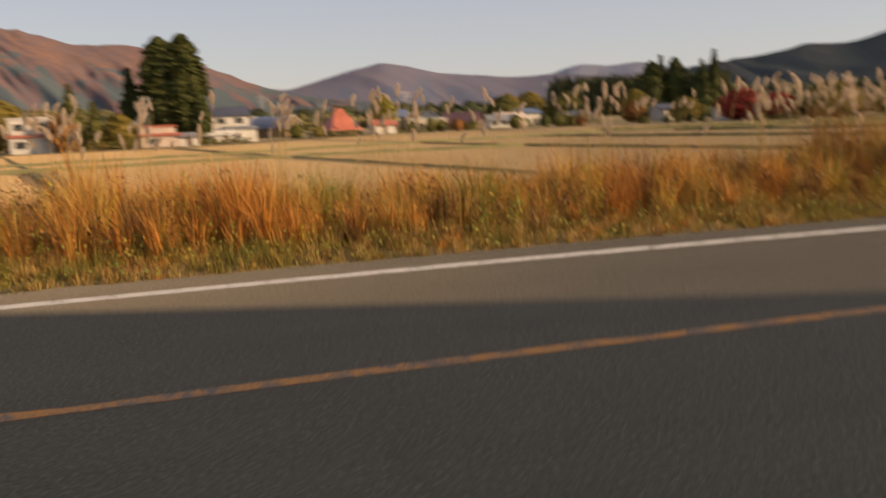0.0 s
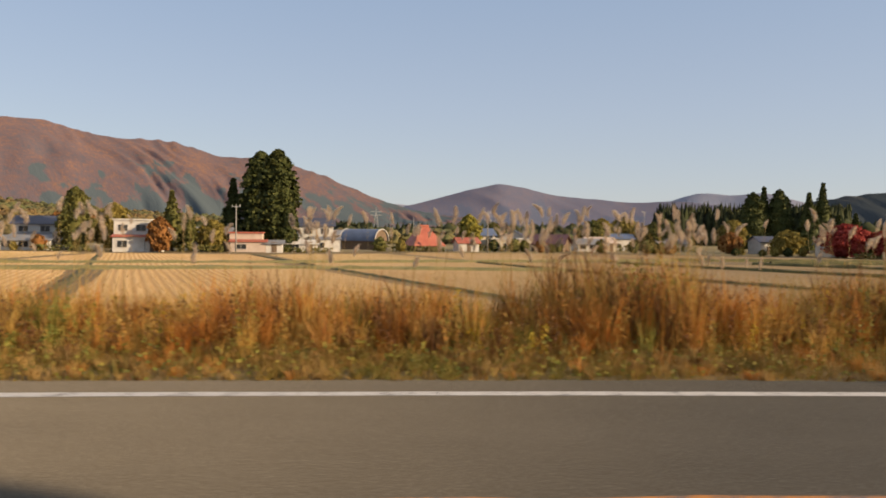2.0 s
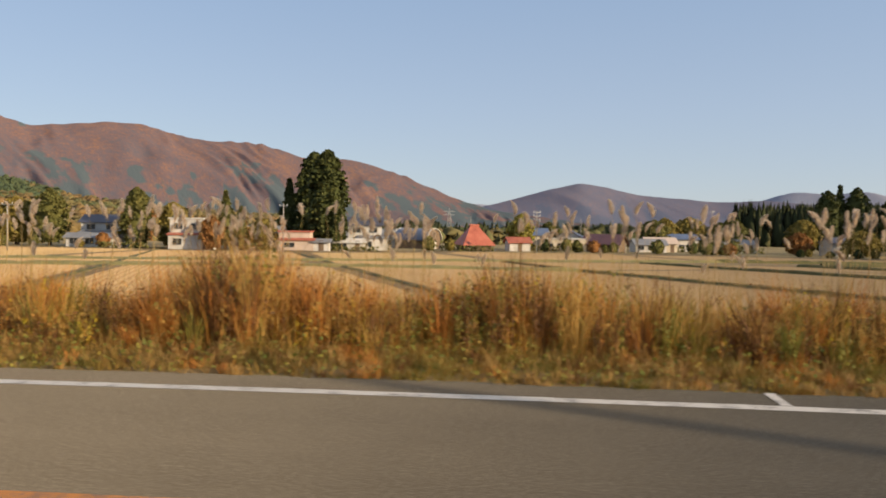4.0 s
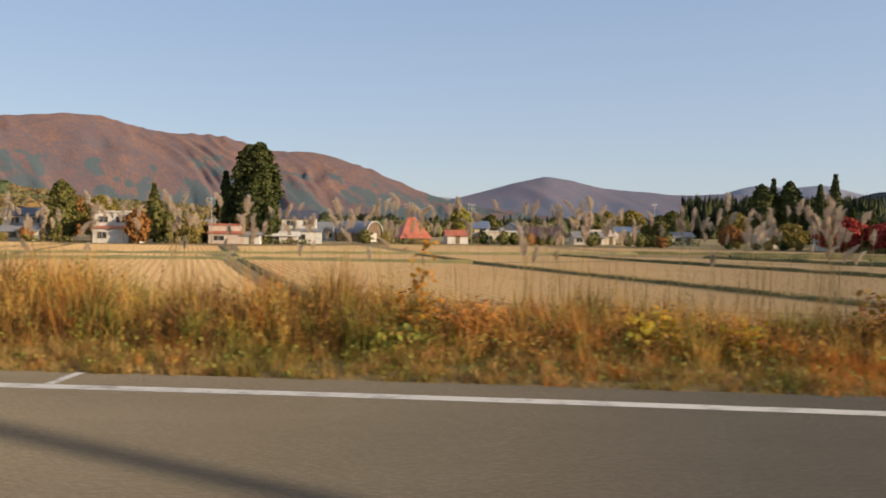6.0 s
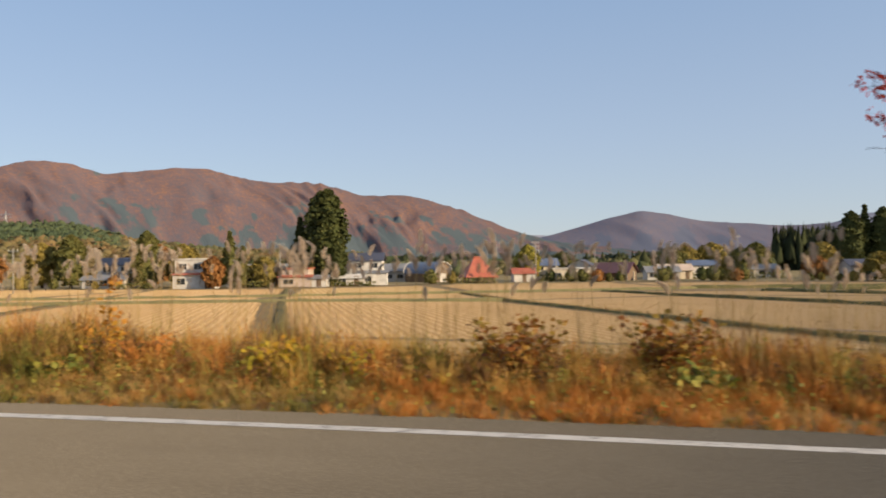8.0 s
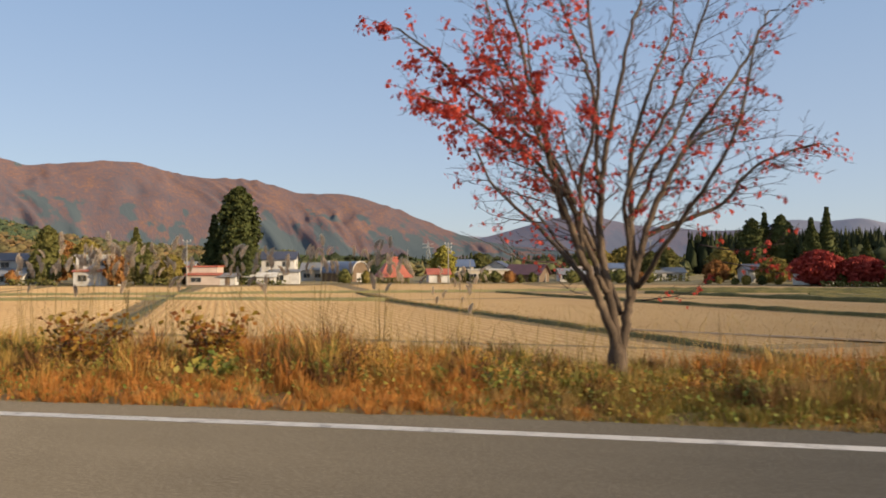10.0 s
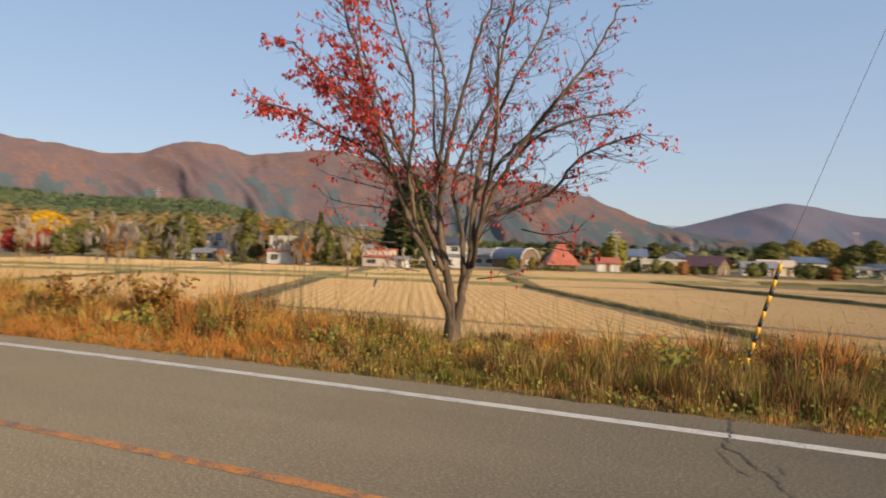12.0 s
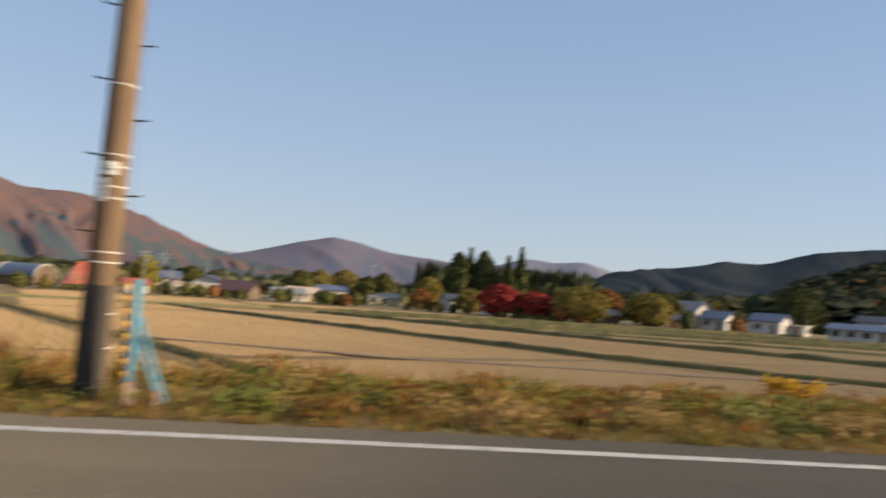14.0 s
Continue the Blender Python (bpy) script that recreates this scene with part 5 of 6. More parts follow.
STEMS = [
    ([(-0.04, -0.0, 0.43), (-0.15, -0.02, 0.81), (-0.37, -0.05, 1.25), (-0.57, -0.08, 1.65), (-0.88, -0.12, 2.28), (-1.12, -0.15, 2.87), (-1.32, -0.19, 3.42), (-1.47, -0.23, 3.86), (-1.73, -0.27, 4.63), (-1.97, -0.31, 5.37), (-2.08, -0.35, 6.18)], 0.078, 1.0),
    ([(-0.02, 0.0, 0.48), (-0.09, 0.01, 1.03), (-0.2, 0.03, 1.62), (-0.29, 0.05, 2.28), (-0.26, 0.07, 2.79), (-0.19, 0.09, 3.16), (-0.08, 0.11, 3.6), (0.09, 0.13, 4.26), (0.31, 0.15, 5.07), (0.55, 0.18, 5.73), (0.68, 0.2, 6.54)], 0.078, 0.16),
    ([(0.03, -0.0, 0.43), (0.13, -0.01, 0.96), (0.25, -0.02, 1.43), (0.4, -0.03, 1.99), (0.66, -0.04, 2.61), (0.91, -0.05, 3.05), (1.41, -0.06, 3.75), (1.89, -0.07, 4.3), (2.37, -0.09, 4.93), (2.74, -0.1, 5.59)], 0.08, 0.2),
    ([(-0.26, 0.0, 2.65), (-0.31, 0.1, 3.16), (-0.22, 0.24, 3.9), (-0.26, 0.39, 4.48), (-0.42, 0.55, 5.07), (-0.61, 0.72, 5.73), (-0.72, 0.9, 6.4)], 0.04, 0.15),
    ([(0.28, 0.0, 1.62), (0.3, 0.1, 2.21), (0.37, 0.22, 2.79), (0.46, 0.36, 3.38), (0.75, 0.51, 4.01), (1.12, 0.67, 4.71), (1.52, 0.83, 5.37), (1.74, 1.0, 6.1)], 0.06, 0.15),
    ([(0.46, -0.0, 2.13), (0.83, -0.1, 2.28), (1.19, -0.24, 2.41), (1.6, -0.39, 2.61), (2.0, -0.55, 3.09), (2.44, -0.72, 3.31), (2.92, -0.9, 3.44)], 0.042, 0.6),
    ([(-0.92, -0.0, 2.35), (-1.2, -0.09, 2.9), (-1.6, -0.2, 3.23), (-2.19, -0.33, 3.46), (-2.7, -0.46, 3.71), (-3.33, -0.6, 3.84)], 0.034, 0.85),
    ([(-0.2, 0.0, 1.32), (-0.53, 0.08, 2.06), (-0.72, 0.18, 2.57), (-0.94, 0.29, 3.09), (-1.23, 0.41, 3.75), (-1.53, 0.53, 4.41), (-1.82, 0.66, 5.15), (-1.93, 0.8, 5.96)], 0.052, 0.9),
    ([(-0.72, 0.0, 2.57), (-1.09, 0.19, 3.31), (-1.75, 0.43, 3.9), (-2.34, 0.7, 4.41), (-2.85, 0.99, 4.93), (-3.22, 1.3, 5.29)], 0.034, 1.0),
    ([(0.91, 0.0, 3.05), (1.41, 0.15, 3.53), (2.0, 0.35, 3.81), (2.52, 0.57, 3.97), (3.07, 0.8, 4.08)], 0.034, 0.3),
    ([(0.16, -0.0, 1.03), (0.1, -0.14, 1.91), (-0.07, -0.32, 2.65), (0.16, -0.52, 3.31), (0.53, -0.74, 4.04), (0.68, -0.96, 4.78), (0.9, -1.2, 5.59)], 0.045, 0.2),
    ([(0.35, 0.0, 2.5), (0.75, 0.22, 3.09), (1.27, 0.5, 3.6), (1.74, 0.81, 4.08), (2.22, 1.15, 4.63), (2.81, 1.5, 5.04)], 0.04, 0.25),
    ([(-0.57, -0.0, 1.65), (-0.72, -0.15, 2.21), (-0.83, -0.35, 2.79), (-0.76, -0.57, 3.53), (-0.79, -0.8, 4.26), (-1.09, -1.04, 5.07), (-1.23, -1.3, 5.88)], 0.04, 0.7),
    ([(-0.1, 0.1, 0.9), (-0.3, 0.7, 1.6), (-0.5, 1.6, 2.4), (-0.6, 2.6, 3.0)], 0.04, 0.3),
    ([(0.1, 0.1, 1.0), (0.2, 0.9, 1.9), (0.3, 1.9, 3.0), (0.4, 2.7, 4.2)], 0.045, 0.2),
    ([(-0.4, 0.1, 1.4), (-0.9, 1.0, 2.3), (-1.4, 1.9, 3.1), (-1.7, 2.6, 4.3)], 0.042, 0.6),
    ([(0.3, -0.1, 1.4), (0.4, -1.0, 2.3), (0.5, -1.9, 3.2), (0.5, -2.4, 4.4)], 0.045, 0.2),
    ([(-0.3, 0.2, 1.9), (-0.4, 1.2, 3.2), (-0.5, 2.0, 4.6), (-0.5, 2.4, 6.0)], 0.042, 0.2),
]
link("trunk", tubes_mesh("trunk", [tube([(0.0, 0, -0.25), (-0.01, 0, 0.0), (-0.02, 0, 0.2), (-0.02, 0.0, 0.42), (-0.05, 0.0, 0.62)], [0.22, 0.165, 0.145, 0.135, 0.07], 14)], M_BARK), rt)
for pts, r0, leafy in STEMS:
    out, rad = limb([(x * 0.92, y, z) for x, y, z in pts], r0, 0.014)
    for i in [k for j in range(6, len(out)) for k in ((j, j) if out[j].z > 2.6 else (j,))]:
        z = out[i].z
        if z < 1.7 or rnd.random() > 0.95:
            continue
        d = (out[i] - out[i - 1]).normalized()
        away = Vector((out[i].x + 0.15, out[i].y, 0)).normalized()
        side = Vector((rnd.gauss(0, 0.8), rnd.gauss(0, 0.8), rnd.gauss(0.1, 0.4))) + away * 0.9
        side = (side - d * side.dot(d)).normalized()
        lf = leafy if out[i].x < -0.9 else leafy * 0.7
        if z < 2.9:
            lf = max(lf, 0.5)
        grow(out[i], d * 0.75 + side * 0.9, rnd.uniform(0.6, 1.45) * (1.1 - 0.06 * z), max(0.0075, rad[i] * 0.22), 2, lf)
grow((1.0, -0.5, 2.0), (1.0, -0.45, -0.25), 1.5, 0.014, 2, 0.95)
grow((1.3, -0.6, 1.75), (1.0, -0.3, -0.3), 1.0, 0.012, 2, 0.95)
grow((0.35, -0.05, 1.2), (1.0, -0.3, 0.12), 1.3, 0.012, 1, 0.0)
grow((-0.55, -0.1, 1.3), (-1.0, -0.5, 0.1), 1.3, 0.010, 1, 0.4)
grow((-0.95, 0.0, 1.75), (-1.0, -0.3, -0.05), 1.9, 0.014, 2, 0.8)
for z, up in ((2.3, 0.1), (2.6, 0.25), (3.0, 0.3), (3.4, 0.45), (3.8, 0.35), (4.2, 0.5)):
    grow((-1.15 - 0.12 * (z - 2.3), -0.05, z), (-1.0, rnd.uniform(-0.5, 0.4), up), rnd.uniform(1.2, 1.7), 0.013, 2, 0.7)
tagged(link("branchwork", tubes_mesh("branchwork", twigs, M_TWIG), rt, "thin bare grey-brown twigs"), kind="stuff")


def leaf_share(p):
    """Most leaves hang on in the upper crown on the shaded side and on the lowest boughs, in bunches."""
    bunch = noise.noise((p.x * 1.7, p.y * 1.7, p.z * 1.7 + 4.0)) + 0.5 * noise.noise((p.x * 4.5, p.y * 4.5, p.z * 4.5))
    if p.x < -1.0:
        base = 0.62 if p.z > 3.5 else 0.24
    elif p.x < 0.6:
        base = 0.06 if p.z > 3.2 else 0.20
    else:
        base = 0.8 if p.z < 2.1 else 0.10
    return base * min(1.5, max(0.08, 0.85 + 2.0 * bunch))


sel = [s for s in leafspots if rnd.random() < leaf_share(s[0]) * (0.44 if s[2] == 0 else 0.18)]
P = np.array([tuple(s[0]) for s in sel])
P = np.concatenate([P, P + rng.normal(0, 0.04, P.shape), P[::2] + rng.normal(0, 0.05, P[::2].shape)])
n = len(P)
L, W = rng.uniform(0.05, 0.095, n), rng.uniform(0.016, 0.029, n)
az = rng.uniform(0, 6.28, n)
dn = np.stack([np.cos(az) * 0.45, np.sin(az) * 0.45, -np.ones(n)], 1) + rng.normal(0, 0.25, (n, 3))
dn /= np.linalg.norm(dn, axis=1)[:, None]
sd = np.cross(dn, rng.normal(0, 1, (n, 3)))
sd /= np.linalg.norm(sd, axis=1)[:, None]
bend_n = np.cross(dn, sd) * 0.012
V = np.stack([P, P + dn * L[:, None] * 0.45 + sd * W[:, None], P + dn * L[:, None], P + dn * L[:, None] * 0.45 - sd * W[:, None] + bend_n], 1).reshape(-1, 3)
tagged(link("foliage", mesh_of("foliage", V, np.arange(len(V)).reshape(-1, 4), M_RLEAF), rt, "sparse hanging red leaves"), kind="stuff")


# ---- roadside grass and weeds ----
def blades(P, h, w, lean, material, name, way=None):
    """Bent grass blades standing at P; they bend towards the angles way, or anyhow."""
    n = len(P)
    a = rng.uniform(0, 6.28, n)
    b = rng.uniform(0, 6.28, n) if way is None else way
    A = np.stack([np.cos(a), np.sin(a), np.zeros(n)], 1) * (w / 2)[:, None]
    D = np.stack([np.cos(b), np.sin(b), np.zeros(n)], 1) * (lean * h)[:, None]
    up = np.zeros((n, 3))
    up[:, 2] = h
    m = P + up * 0.58 + D * 0.32
    V = np.stack([P - A, P + A, m - A * 0.8, m + A * 0.8, P + up * (1 - 0.35 * lean[:, None] ** 2) + D], 1).reshape(-1, 3)
    F = (np.array([(0, 1, 3, 2)])[None] + (np.arange(n) * 5)[:, None, None]).reshape(-1, 4)
    T = (np.array([(2, 3, 4)])[None] + (np.arange(n) * 5)[:, None, None]).reshape(-1, 3)
    return mesh_of(name, V, F.tolist() + T.tolist(), material)


def tufts(C, K, radius, high, width, bow, material, name, label, category="weeds"):
    """Tufts of K blades at the centres C, each fanning out from its own middle."""
    n = len(C)
    a = rng.uniform(0, 6.28, n * K)
    q = np.sqrt(rng.uniform(0, 1, n * K))
    P = np.repeat(C, K, axis=0)
    P[:, 0] += np.cos(a) * q * np.repeat(radius, K)
    P[:, 1] += np.sin(a) * q * np.repeat(radius, K)
    h = np.repeat(high, K) * rng.uniform(0.45, 1.0, n * K) * (1.05 - 0.25 * q)
    lean = np.clip(bow * (0.25 + q) * rng.uniform(0.3, 1.4, n * K), 0.02, 1.1)
    ob = new(name, blades(P, h, rng.uniform(0.6, 1.5, n * K) * width, lean, material, name, a + rng.normal(0, 0.5, n * K)))
    return tagged(ob, label, category, kind="stuff")


def stalks(C, high, leaves, size, material, name, label):
    """Leafy upright stalks: a thin stem with small leaves standing off it, denser towards the top."""
    n = len(C)
    lean = rng.normal(0, 0.13, (n, 2))
    k = np.repeat(np.arange(n), leaves)
    t = rng.uniform(0.15, 1.0, n * leaves) ** 0.75
    P = C[k].copy()
    P[:, :2] += lean[k] * (high[k] * t)[:, None] + rng.normal(0, 0.028, (n * leaves, 2))
    P[:, 2] += high[k] * t
    V = cards(P, np.tile([0.15, -0.4, 0.6], (len(P), 1)), size, 2.4, 0.4).reshape(-1, 3)
    F = np.arange(len(V)).reshape(-1, 4)
    A = np.array([[0.0035, 0, 0], [-0.0018, 0.003, 0], [-0.0018, -0.003, 0]])
    top = C.copy()
    top[:, :2] += lean * high[:, None]
    top[:, 2] += high
    S = np.concatenate([C[:, None] + A, top[:, None] + A * 0.4], 1).reshape(-1, 3)
    side = np.array([(0, 1, 4, 3), (1, 2, 5, 4), (2, 0, 3, 5)])
    G = (side[None] + (np.arange(n) * 6)[:, None, None]).reshape(-1, 4) + len(V)
    return tagged(new(name, mesh_of(name, np.concatenate([V, S]), np.concatenate([F, G]), material)), label, "weeds", kind="stuff")


def smooth_noise(x, seed, scale):
    g = np.random.default_rng(seed).uniform(0, 1, 400)
    u = (np.asarray(x) + 60) / scale
    i = np.floor(u).astype(int)
    f = u - i
    f = f * f * (3 - 2 * f)
    return g[i % 400] * (1 - f) + g[(i + 1) % 400] * f


def spot(n, d0, d1, x0=-16.0, x1=64.0, power=1.0):
    x = rng.uniform(x0, x1, n)
    d = d0 + (d1 - d0) * rng.uniform(0, 1, n) ** power
    y = d + bend(x)
    return np.stack([x, y, ground_z(x, y)], 1), d


def tallness(x):
    """How high the weeds stand along the road, metres."""
    t = 0.46 + 0.66 * smooth_noise(x, 3, 1.7) + 0.38 * smooth_noise(x, 4, 0.55)
    low = np.interp(x, [-6.0, -3.0, 12.0, 19.0, 22.0, 26.5, 30.0, 31.5, 33.0, 34.6, 36.0, 38.6, 40.0, 41.0], [1.25, 1.0, 1.0, 0.85, 0.70, 0.72, 0.78, 0.55, 0.30, 0.48, 0.66, 0.70, 0.45, 0.22])
    return t * low * (1 + 0.5 * np.exp(-(((x - 8.2) / 1.1) ** 2)) + 0.28 * np.exp(-(((x - 13.4) / 1.3) ** 2)))


def keep(P, *more):
    """Thin the blades in gaps so that they stand in tufts."""
    m = smooth_noise(P[:, 0] * 3 + P[:, 1] * 5.3, 9, 0.9) + 0.5 * smooth_noise(P[:, 0] * 7 - P[:, 1] * 3.1, 8, 0.8) > rng.uniform(0.1, 1.05, len(P))
    return (P[m], *[v[m] for v in more])


P, d = spot(62000, 9.3, 12.6)
P, d = keep(P, d)
T = tallness(P[:, 0] + 0.35 * (P[:, 1] - 10)) * rng.uniform(0.3, 0.85, len(P)) * np.interp(d, [9.3, 9.9, 11.8, 12.8], [0.55, 0.95, 1.12, 1.2])
mixed = P[:, 0] + rng.normal(0, 0.7, len(P)) > 31.5
for mask, nm, mt, lb in ((~mixed, "tall_weeds", M_WEED, "tall dry orange and straw-coloured roadside weeds"), (mixed, "mixed_weeds", M_WEED2, "low green and straw-coloured weeds round the tree")):
    k = int(mask.sum())
    tagged(new(nm, blades(P[mask], T[mask], rng.uniform(0.006, 0.015, k), rng.uniform(0.05, 0.75, k) ** 1.3, mt, nm)), lb, "weeds", kind="stuff")

# tall tufts, each of one kind, kinds in drifts along the road
KINDS = (
    ("rust_tufts", M_RUST, "rust-orange grass tufts among the weeds"),
    ("golden_tufts", M_GOLD, "golden straw-coloured grass tufts among the weeds"),
    ("brown_tufts", M_BROWNW, "withered red-brown weed tufts"),
    ("olive_tufts", M_OLIVEW, "yellow-green grass tufts among the weeds"),
)


def kind_of(x, d, shares):
    """Which of the kinds grows at a place: drifts a metre or so wide, with strays."""
    f = (smooth_noise(x + 0.5 * d, 41, 0.8) * 0.75 + smooth_noise(x * 2.3 - d * 3.0, 42, 0.7) * 0.45 + rng.uniform(0, 0.45, len(x))) / 1.65
    order = np.argsort(np.argsort(f)) / len(f)
    return np.searchsorted(np.cumsum(shares)[:-1], order)


C, d = spot(1500, 9.35, 12.4, -16, 40.5)
H = tallness(C[:, 0] + 0.35 * (C[:, 1] - 10)) * rng.uniform(0.75, 1.3, len(C)) * np.interp(d, [9.3, 9.8, 11.8], [0.65, 0.95, 1.1])
kd = kind_of(C[:, 0], d, (0.32, 0.26, 0.27, 0.15))
kd = np.where((C[:, 0] < 4) & (kd > 1), rng.integers(0, 4, len(C)) % 3, kd)
for k, (nm, mt, lb) in enumerate(KINDS):
    m = kd == k
    tufts(C[m], 42, rng.uniform(0.06, 0.17, int(m.sum())), H[m], 0.0135, 0.34, mt, nm, lb)
# a few much taller tufts that break the outline
C, d = spot(60, 10.0, 12.2, -16, 29)
H = rng.uniform(0.95, 1.4, 60) * np.interp(C[:, 0], [14, 22], [1.0, 0.72])
for k, (nm, mt, lb) in enumerate((("tall_golden_tufts", M_GOLD, "tall golden grass tufts above the weeds"), ("tall_olive_tufts", M_OLIVEW, "tall yellow-green grass tufts above the weeds"))):
    tufts(C[k::2], 80, rng.uniform(0.10, 0.26, 30), H[k::2], 0.013, 0.42, mt, nm, lb)

# knee-high weeds between the tree and the pole
C, d = spot(260, 8.6, 9.5, 34.3, 39.9)
H = rng.uniform(0.38, 0.75, 260) * np.interp(d, [8.5, 9.2], [0.6, 1.0])
for k, (nm, mt, lb) in enumerate((("knee_brown_tufts", M_BROWNW, "knee-high withered brown tufts by the guy wire"), ("knee_golden_tufts", M_TAN, "knee-high tan grass tufts by the guy wire"), ("knee_green_tufts", M_OLIVEW, "knee-high green grass tufts by the guy wire"))):
    tufts(C[k::3], 46, rng.uniform(0.06, 0.15, len(C[k::3])), H[k::3], 0.009, 0.35, mt, nm, lb)

# grass that hides the foot of the tree
a, q = rng.uniform(0, 6.28, 70), rng.uniform(0.22, 1.0, 70)
C = np.stack([TX + np.cos(a) * q, TY + np.sin(a) * q, np.full(70, -0.07)], 1)
for k, (nm, mt, lb) in enumerate((("tree_foot_grass", M_TAN, "tan grass tufts round the foot of the tree"), ("tree_foot_greens", M_OLIVEW, "yellow-green grass tufts round the foot of the tree"))):
    tufts(C[k::2], 46, rng.uniform(0.05, 0.12, 35), rng.uniform(0.28, 0.52, 35), 0.009, 0.35, mt, nm, lb, "grass")

# leafy stalks in between
C, d = spot(4600, 9.3, 11.3, -16, 41, power=1.1)
C, d = keep(C, d)
H = tallness(C[:, 0]) * rng.uniform(0.55, 1.1, len(C)) * np.interp(d, [9.3, 9.9], [0.7, 1.0])
kd = kind_of(C[:, 0] + 3.7, d, (0.40, 0.06, 0.36, 0.18))
for k, (nm, mt, lb) in enumerate((("rust_stalks", M_WEED, "leafy orange-brown weed stalks"), ("gold_stalks", M_YLEAF, "leafy yellow weed stalks"), ("brown_stalks", M_BROWNW, "withered dark brown weed stalks"), ("green_stalks", M_GREENW, "leafy green weed stalks"))):
    m = kd == k
    stalks(C[m], H[m] * 0.8, 20, 0.0125, mt, nm, lb)

# the low verge between the weeds and the asphalt
P, d = spot(46000, 7.98, 9.75)
edge = 8.03 + 0.14 * (smooth_noise(P[:, 0], 21, 0.35) - 0.3)
m = d > edge
P, d = P[m], d[m]
rust = np.interp(P[:, 0], [22.5, 24, 30.5, 33], [0, 1, 1, 0]) * (rng.uniform(0, 1, len(P)) < 0.68)
rust = np.maximum(rust, np.exp(-(((P[:, 0] - 36.0) / 0.9) ** 2)) * (d > 8.5) * (rng.uniform(0, 1, len(P)) < 0.7)) > 0.5
H = (0.07 + 0.17 * np.clip((d - 8.0) / 1.4, 0, 1) * (0.6 + 0.8 * smooth_noise(P[:, 0] * 1.7, 5, 0.7))) * rng.uniform(0.6, 1.3, len(P)) * np.interp(P[:, 0], [38, 41], [1, 0.7])
W = rng.uniform(0.005, 0.012, len(P))
ln = rng.uniform(0.15, 0.8, len(P))
for mask, nm, mt, lb in ((~rust, "verge_grass", M_SHORT, "short yellow-green verge grass beside the asphalt"), (rust, "rust_grass", M_RUST, "low rust-orange grass on the verge")):
    tagged(new(nm, blades(P[mask], H[mask], W[mask], ln[mask], mt, nm)), lb, "grass", kind="stuff")
C, d = spot(2600, 8.08, 9.6, -16, 62)
H = (0.13 + 0.20 * np.clip((d - 8.0) / 1.2, 0, 1)) * rng.uniform(0.6, 1.45, len(C)) * np.interp(C[:, 0], [38, 41], [1, 0.75])
kd = kind_of(C[:, 0] * 1.4 + 9.1, d, (0.08, 0.32, 0.14, 0.46))
orange = (np.interp(C[:, 0], [22.5, 24, 30, 32], [0, 1, 1, 0]) > rng.uniform(0.1, 1.1, len(C)))
kd = np.where(orange, 0, kd)
for k, (nm, mt, lb) in enumerate((("low_rust_tufts", M_RUST, "low rust-orange grass tufts on the verge"), ("low_tan_tufts", M_TAN, "low tan dry grass tufts on the verge"), ("low_brown_tufts", M_BROWNW, "low withered brown tufts on the verge"), ("low_green_tufts", M_SHORT, "low yellow-green grass tufts on the verge"))):
    m = kd == k
    tufts(C[m], 32, rng.uniform(0.05, 0.13, int(m.sum())), H[m], 0.008, 0.55, mt, nm, lb, "grass")

P, d = spot(26000, 8.05, 10.6)
gm = rng.uniform(0, 1, len(P)) < np.interp(P[:, 0], [-16, 2, 6, 22, 24, 31, 32.5, 60], [0.5, 0.5, 0.7, 0.65, 0.4, 0.4, 1.0, 0.9])
P, d = P[gm], d[gm]
P[:, 2] += rng.uniform(0.02, 0.30, len(P)) * np.interp(d, [8, 9], [0.4, 1.2])
V = cards(P, np.tile([0.1, -0.4, 0.9], (len(P), 1)), 0.019, 1.3, 0.2).reshape(-1, 3)
tagged(new("green_weeds", mesh_of("green_weeds", V, np.arange(len(V)).reshape(-1, 4), M_GREENW)), "low green broad-leaved weeds on the verge", "weeds", kind="stuff")

P, d = spot(26000, 12.2, 17.5, -20, 75)
T = np.interp(P[:, 0], [30, 34, 37, 40.3, 42], [0.75, 0.6, 0.85, 0.85, 0.4]) * rng.uniform(0.4, 1.1, len(P))
tagged(new("bank_grass", blades(P, T, rng.uniform(0.010, 0.024, len(P)), rng.uniform(0.1, 0.6, len(P)), M_WEED2, "bank_grass")), "dry brown grass on the bank down to the fields", "grass", kind="stuff")

P, d = spot(7000, 12.0, 14.5, -18, 41)
T = rng.uniform(0.9, 1.7, len(P))
P, T = keep(P, T)
tagged(new("reed_leaves", blades(P, T, rng.uniform(0.005, 0.011, len(P)), rng.uniform(0.25, 0.8, len(P)), M_STALK, "reed_leaves")), "thin dry reed leaves on the bank", "grass", kind="stuff")

# grass fringe on the bunds
pts = [p for key, b in BUNDS.items() if key not in ("left", "middle", "cross", "cross_far") for p in along(b, 0.05) if p[1] < 95]
idx = rng.integers(0, len(pts), 24000)
P = np.array(pts)[idx] + rng.normal(0, 0.2, (24000, 2))
P = np.concatenate([P, (ground_z(P[:, 0], P[:, 1]) + 0.12)[:, None]], 1)
for k, (nm, mt, lb) in enumerate((("bund_grass", M_OLIVEW, "rough olive grass along the bunds"), ("withered_bund_grass", M_BROWNW, "withered brown grass along the bunds"))):
    B = P[k::2]
    tagged(new(nm, blades(B, rng.uniform(0.08, 0.28, len(B)), rng.uniform(0.012, 0.03, len(B)), rng.uniform(0.1, 0.7, len(B)), mt, nm)), lb, "grass", kind="stuff")

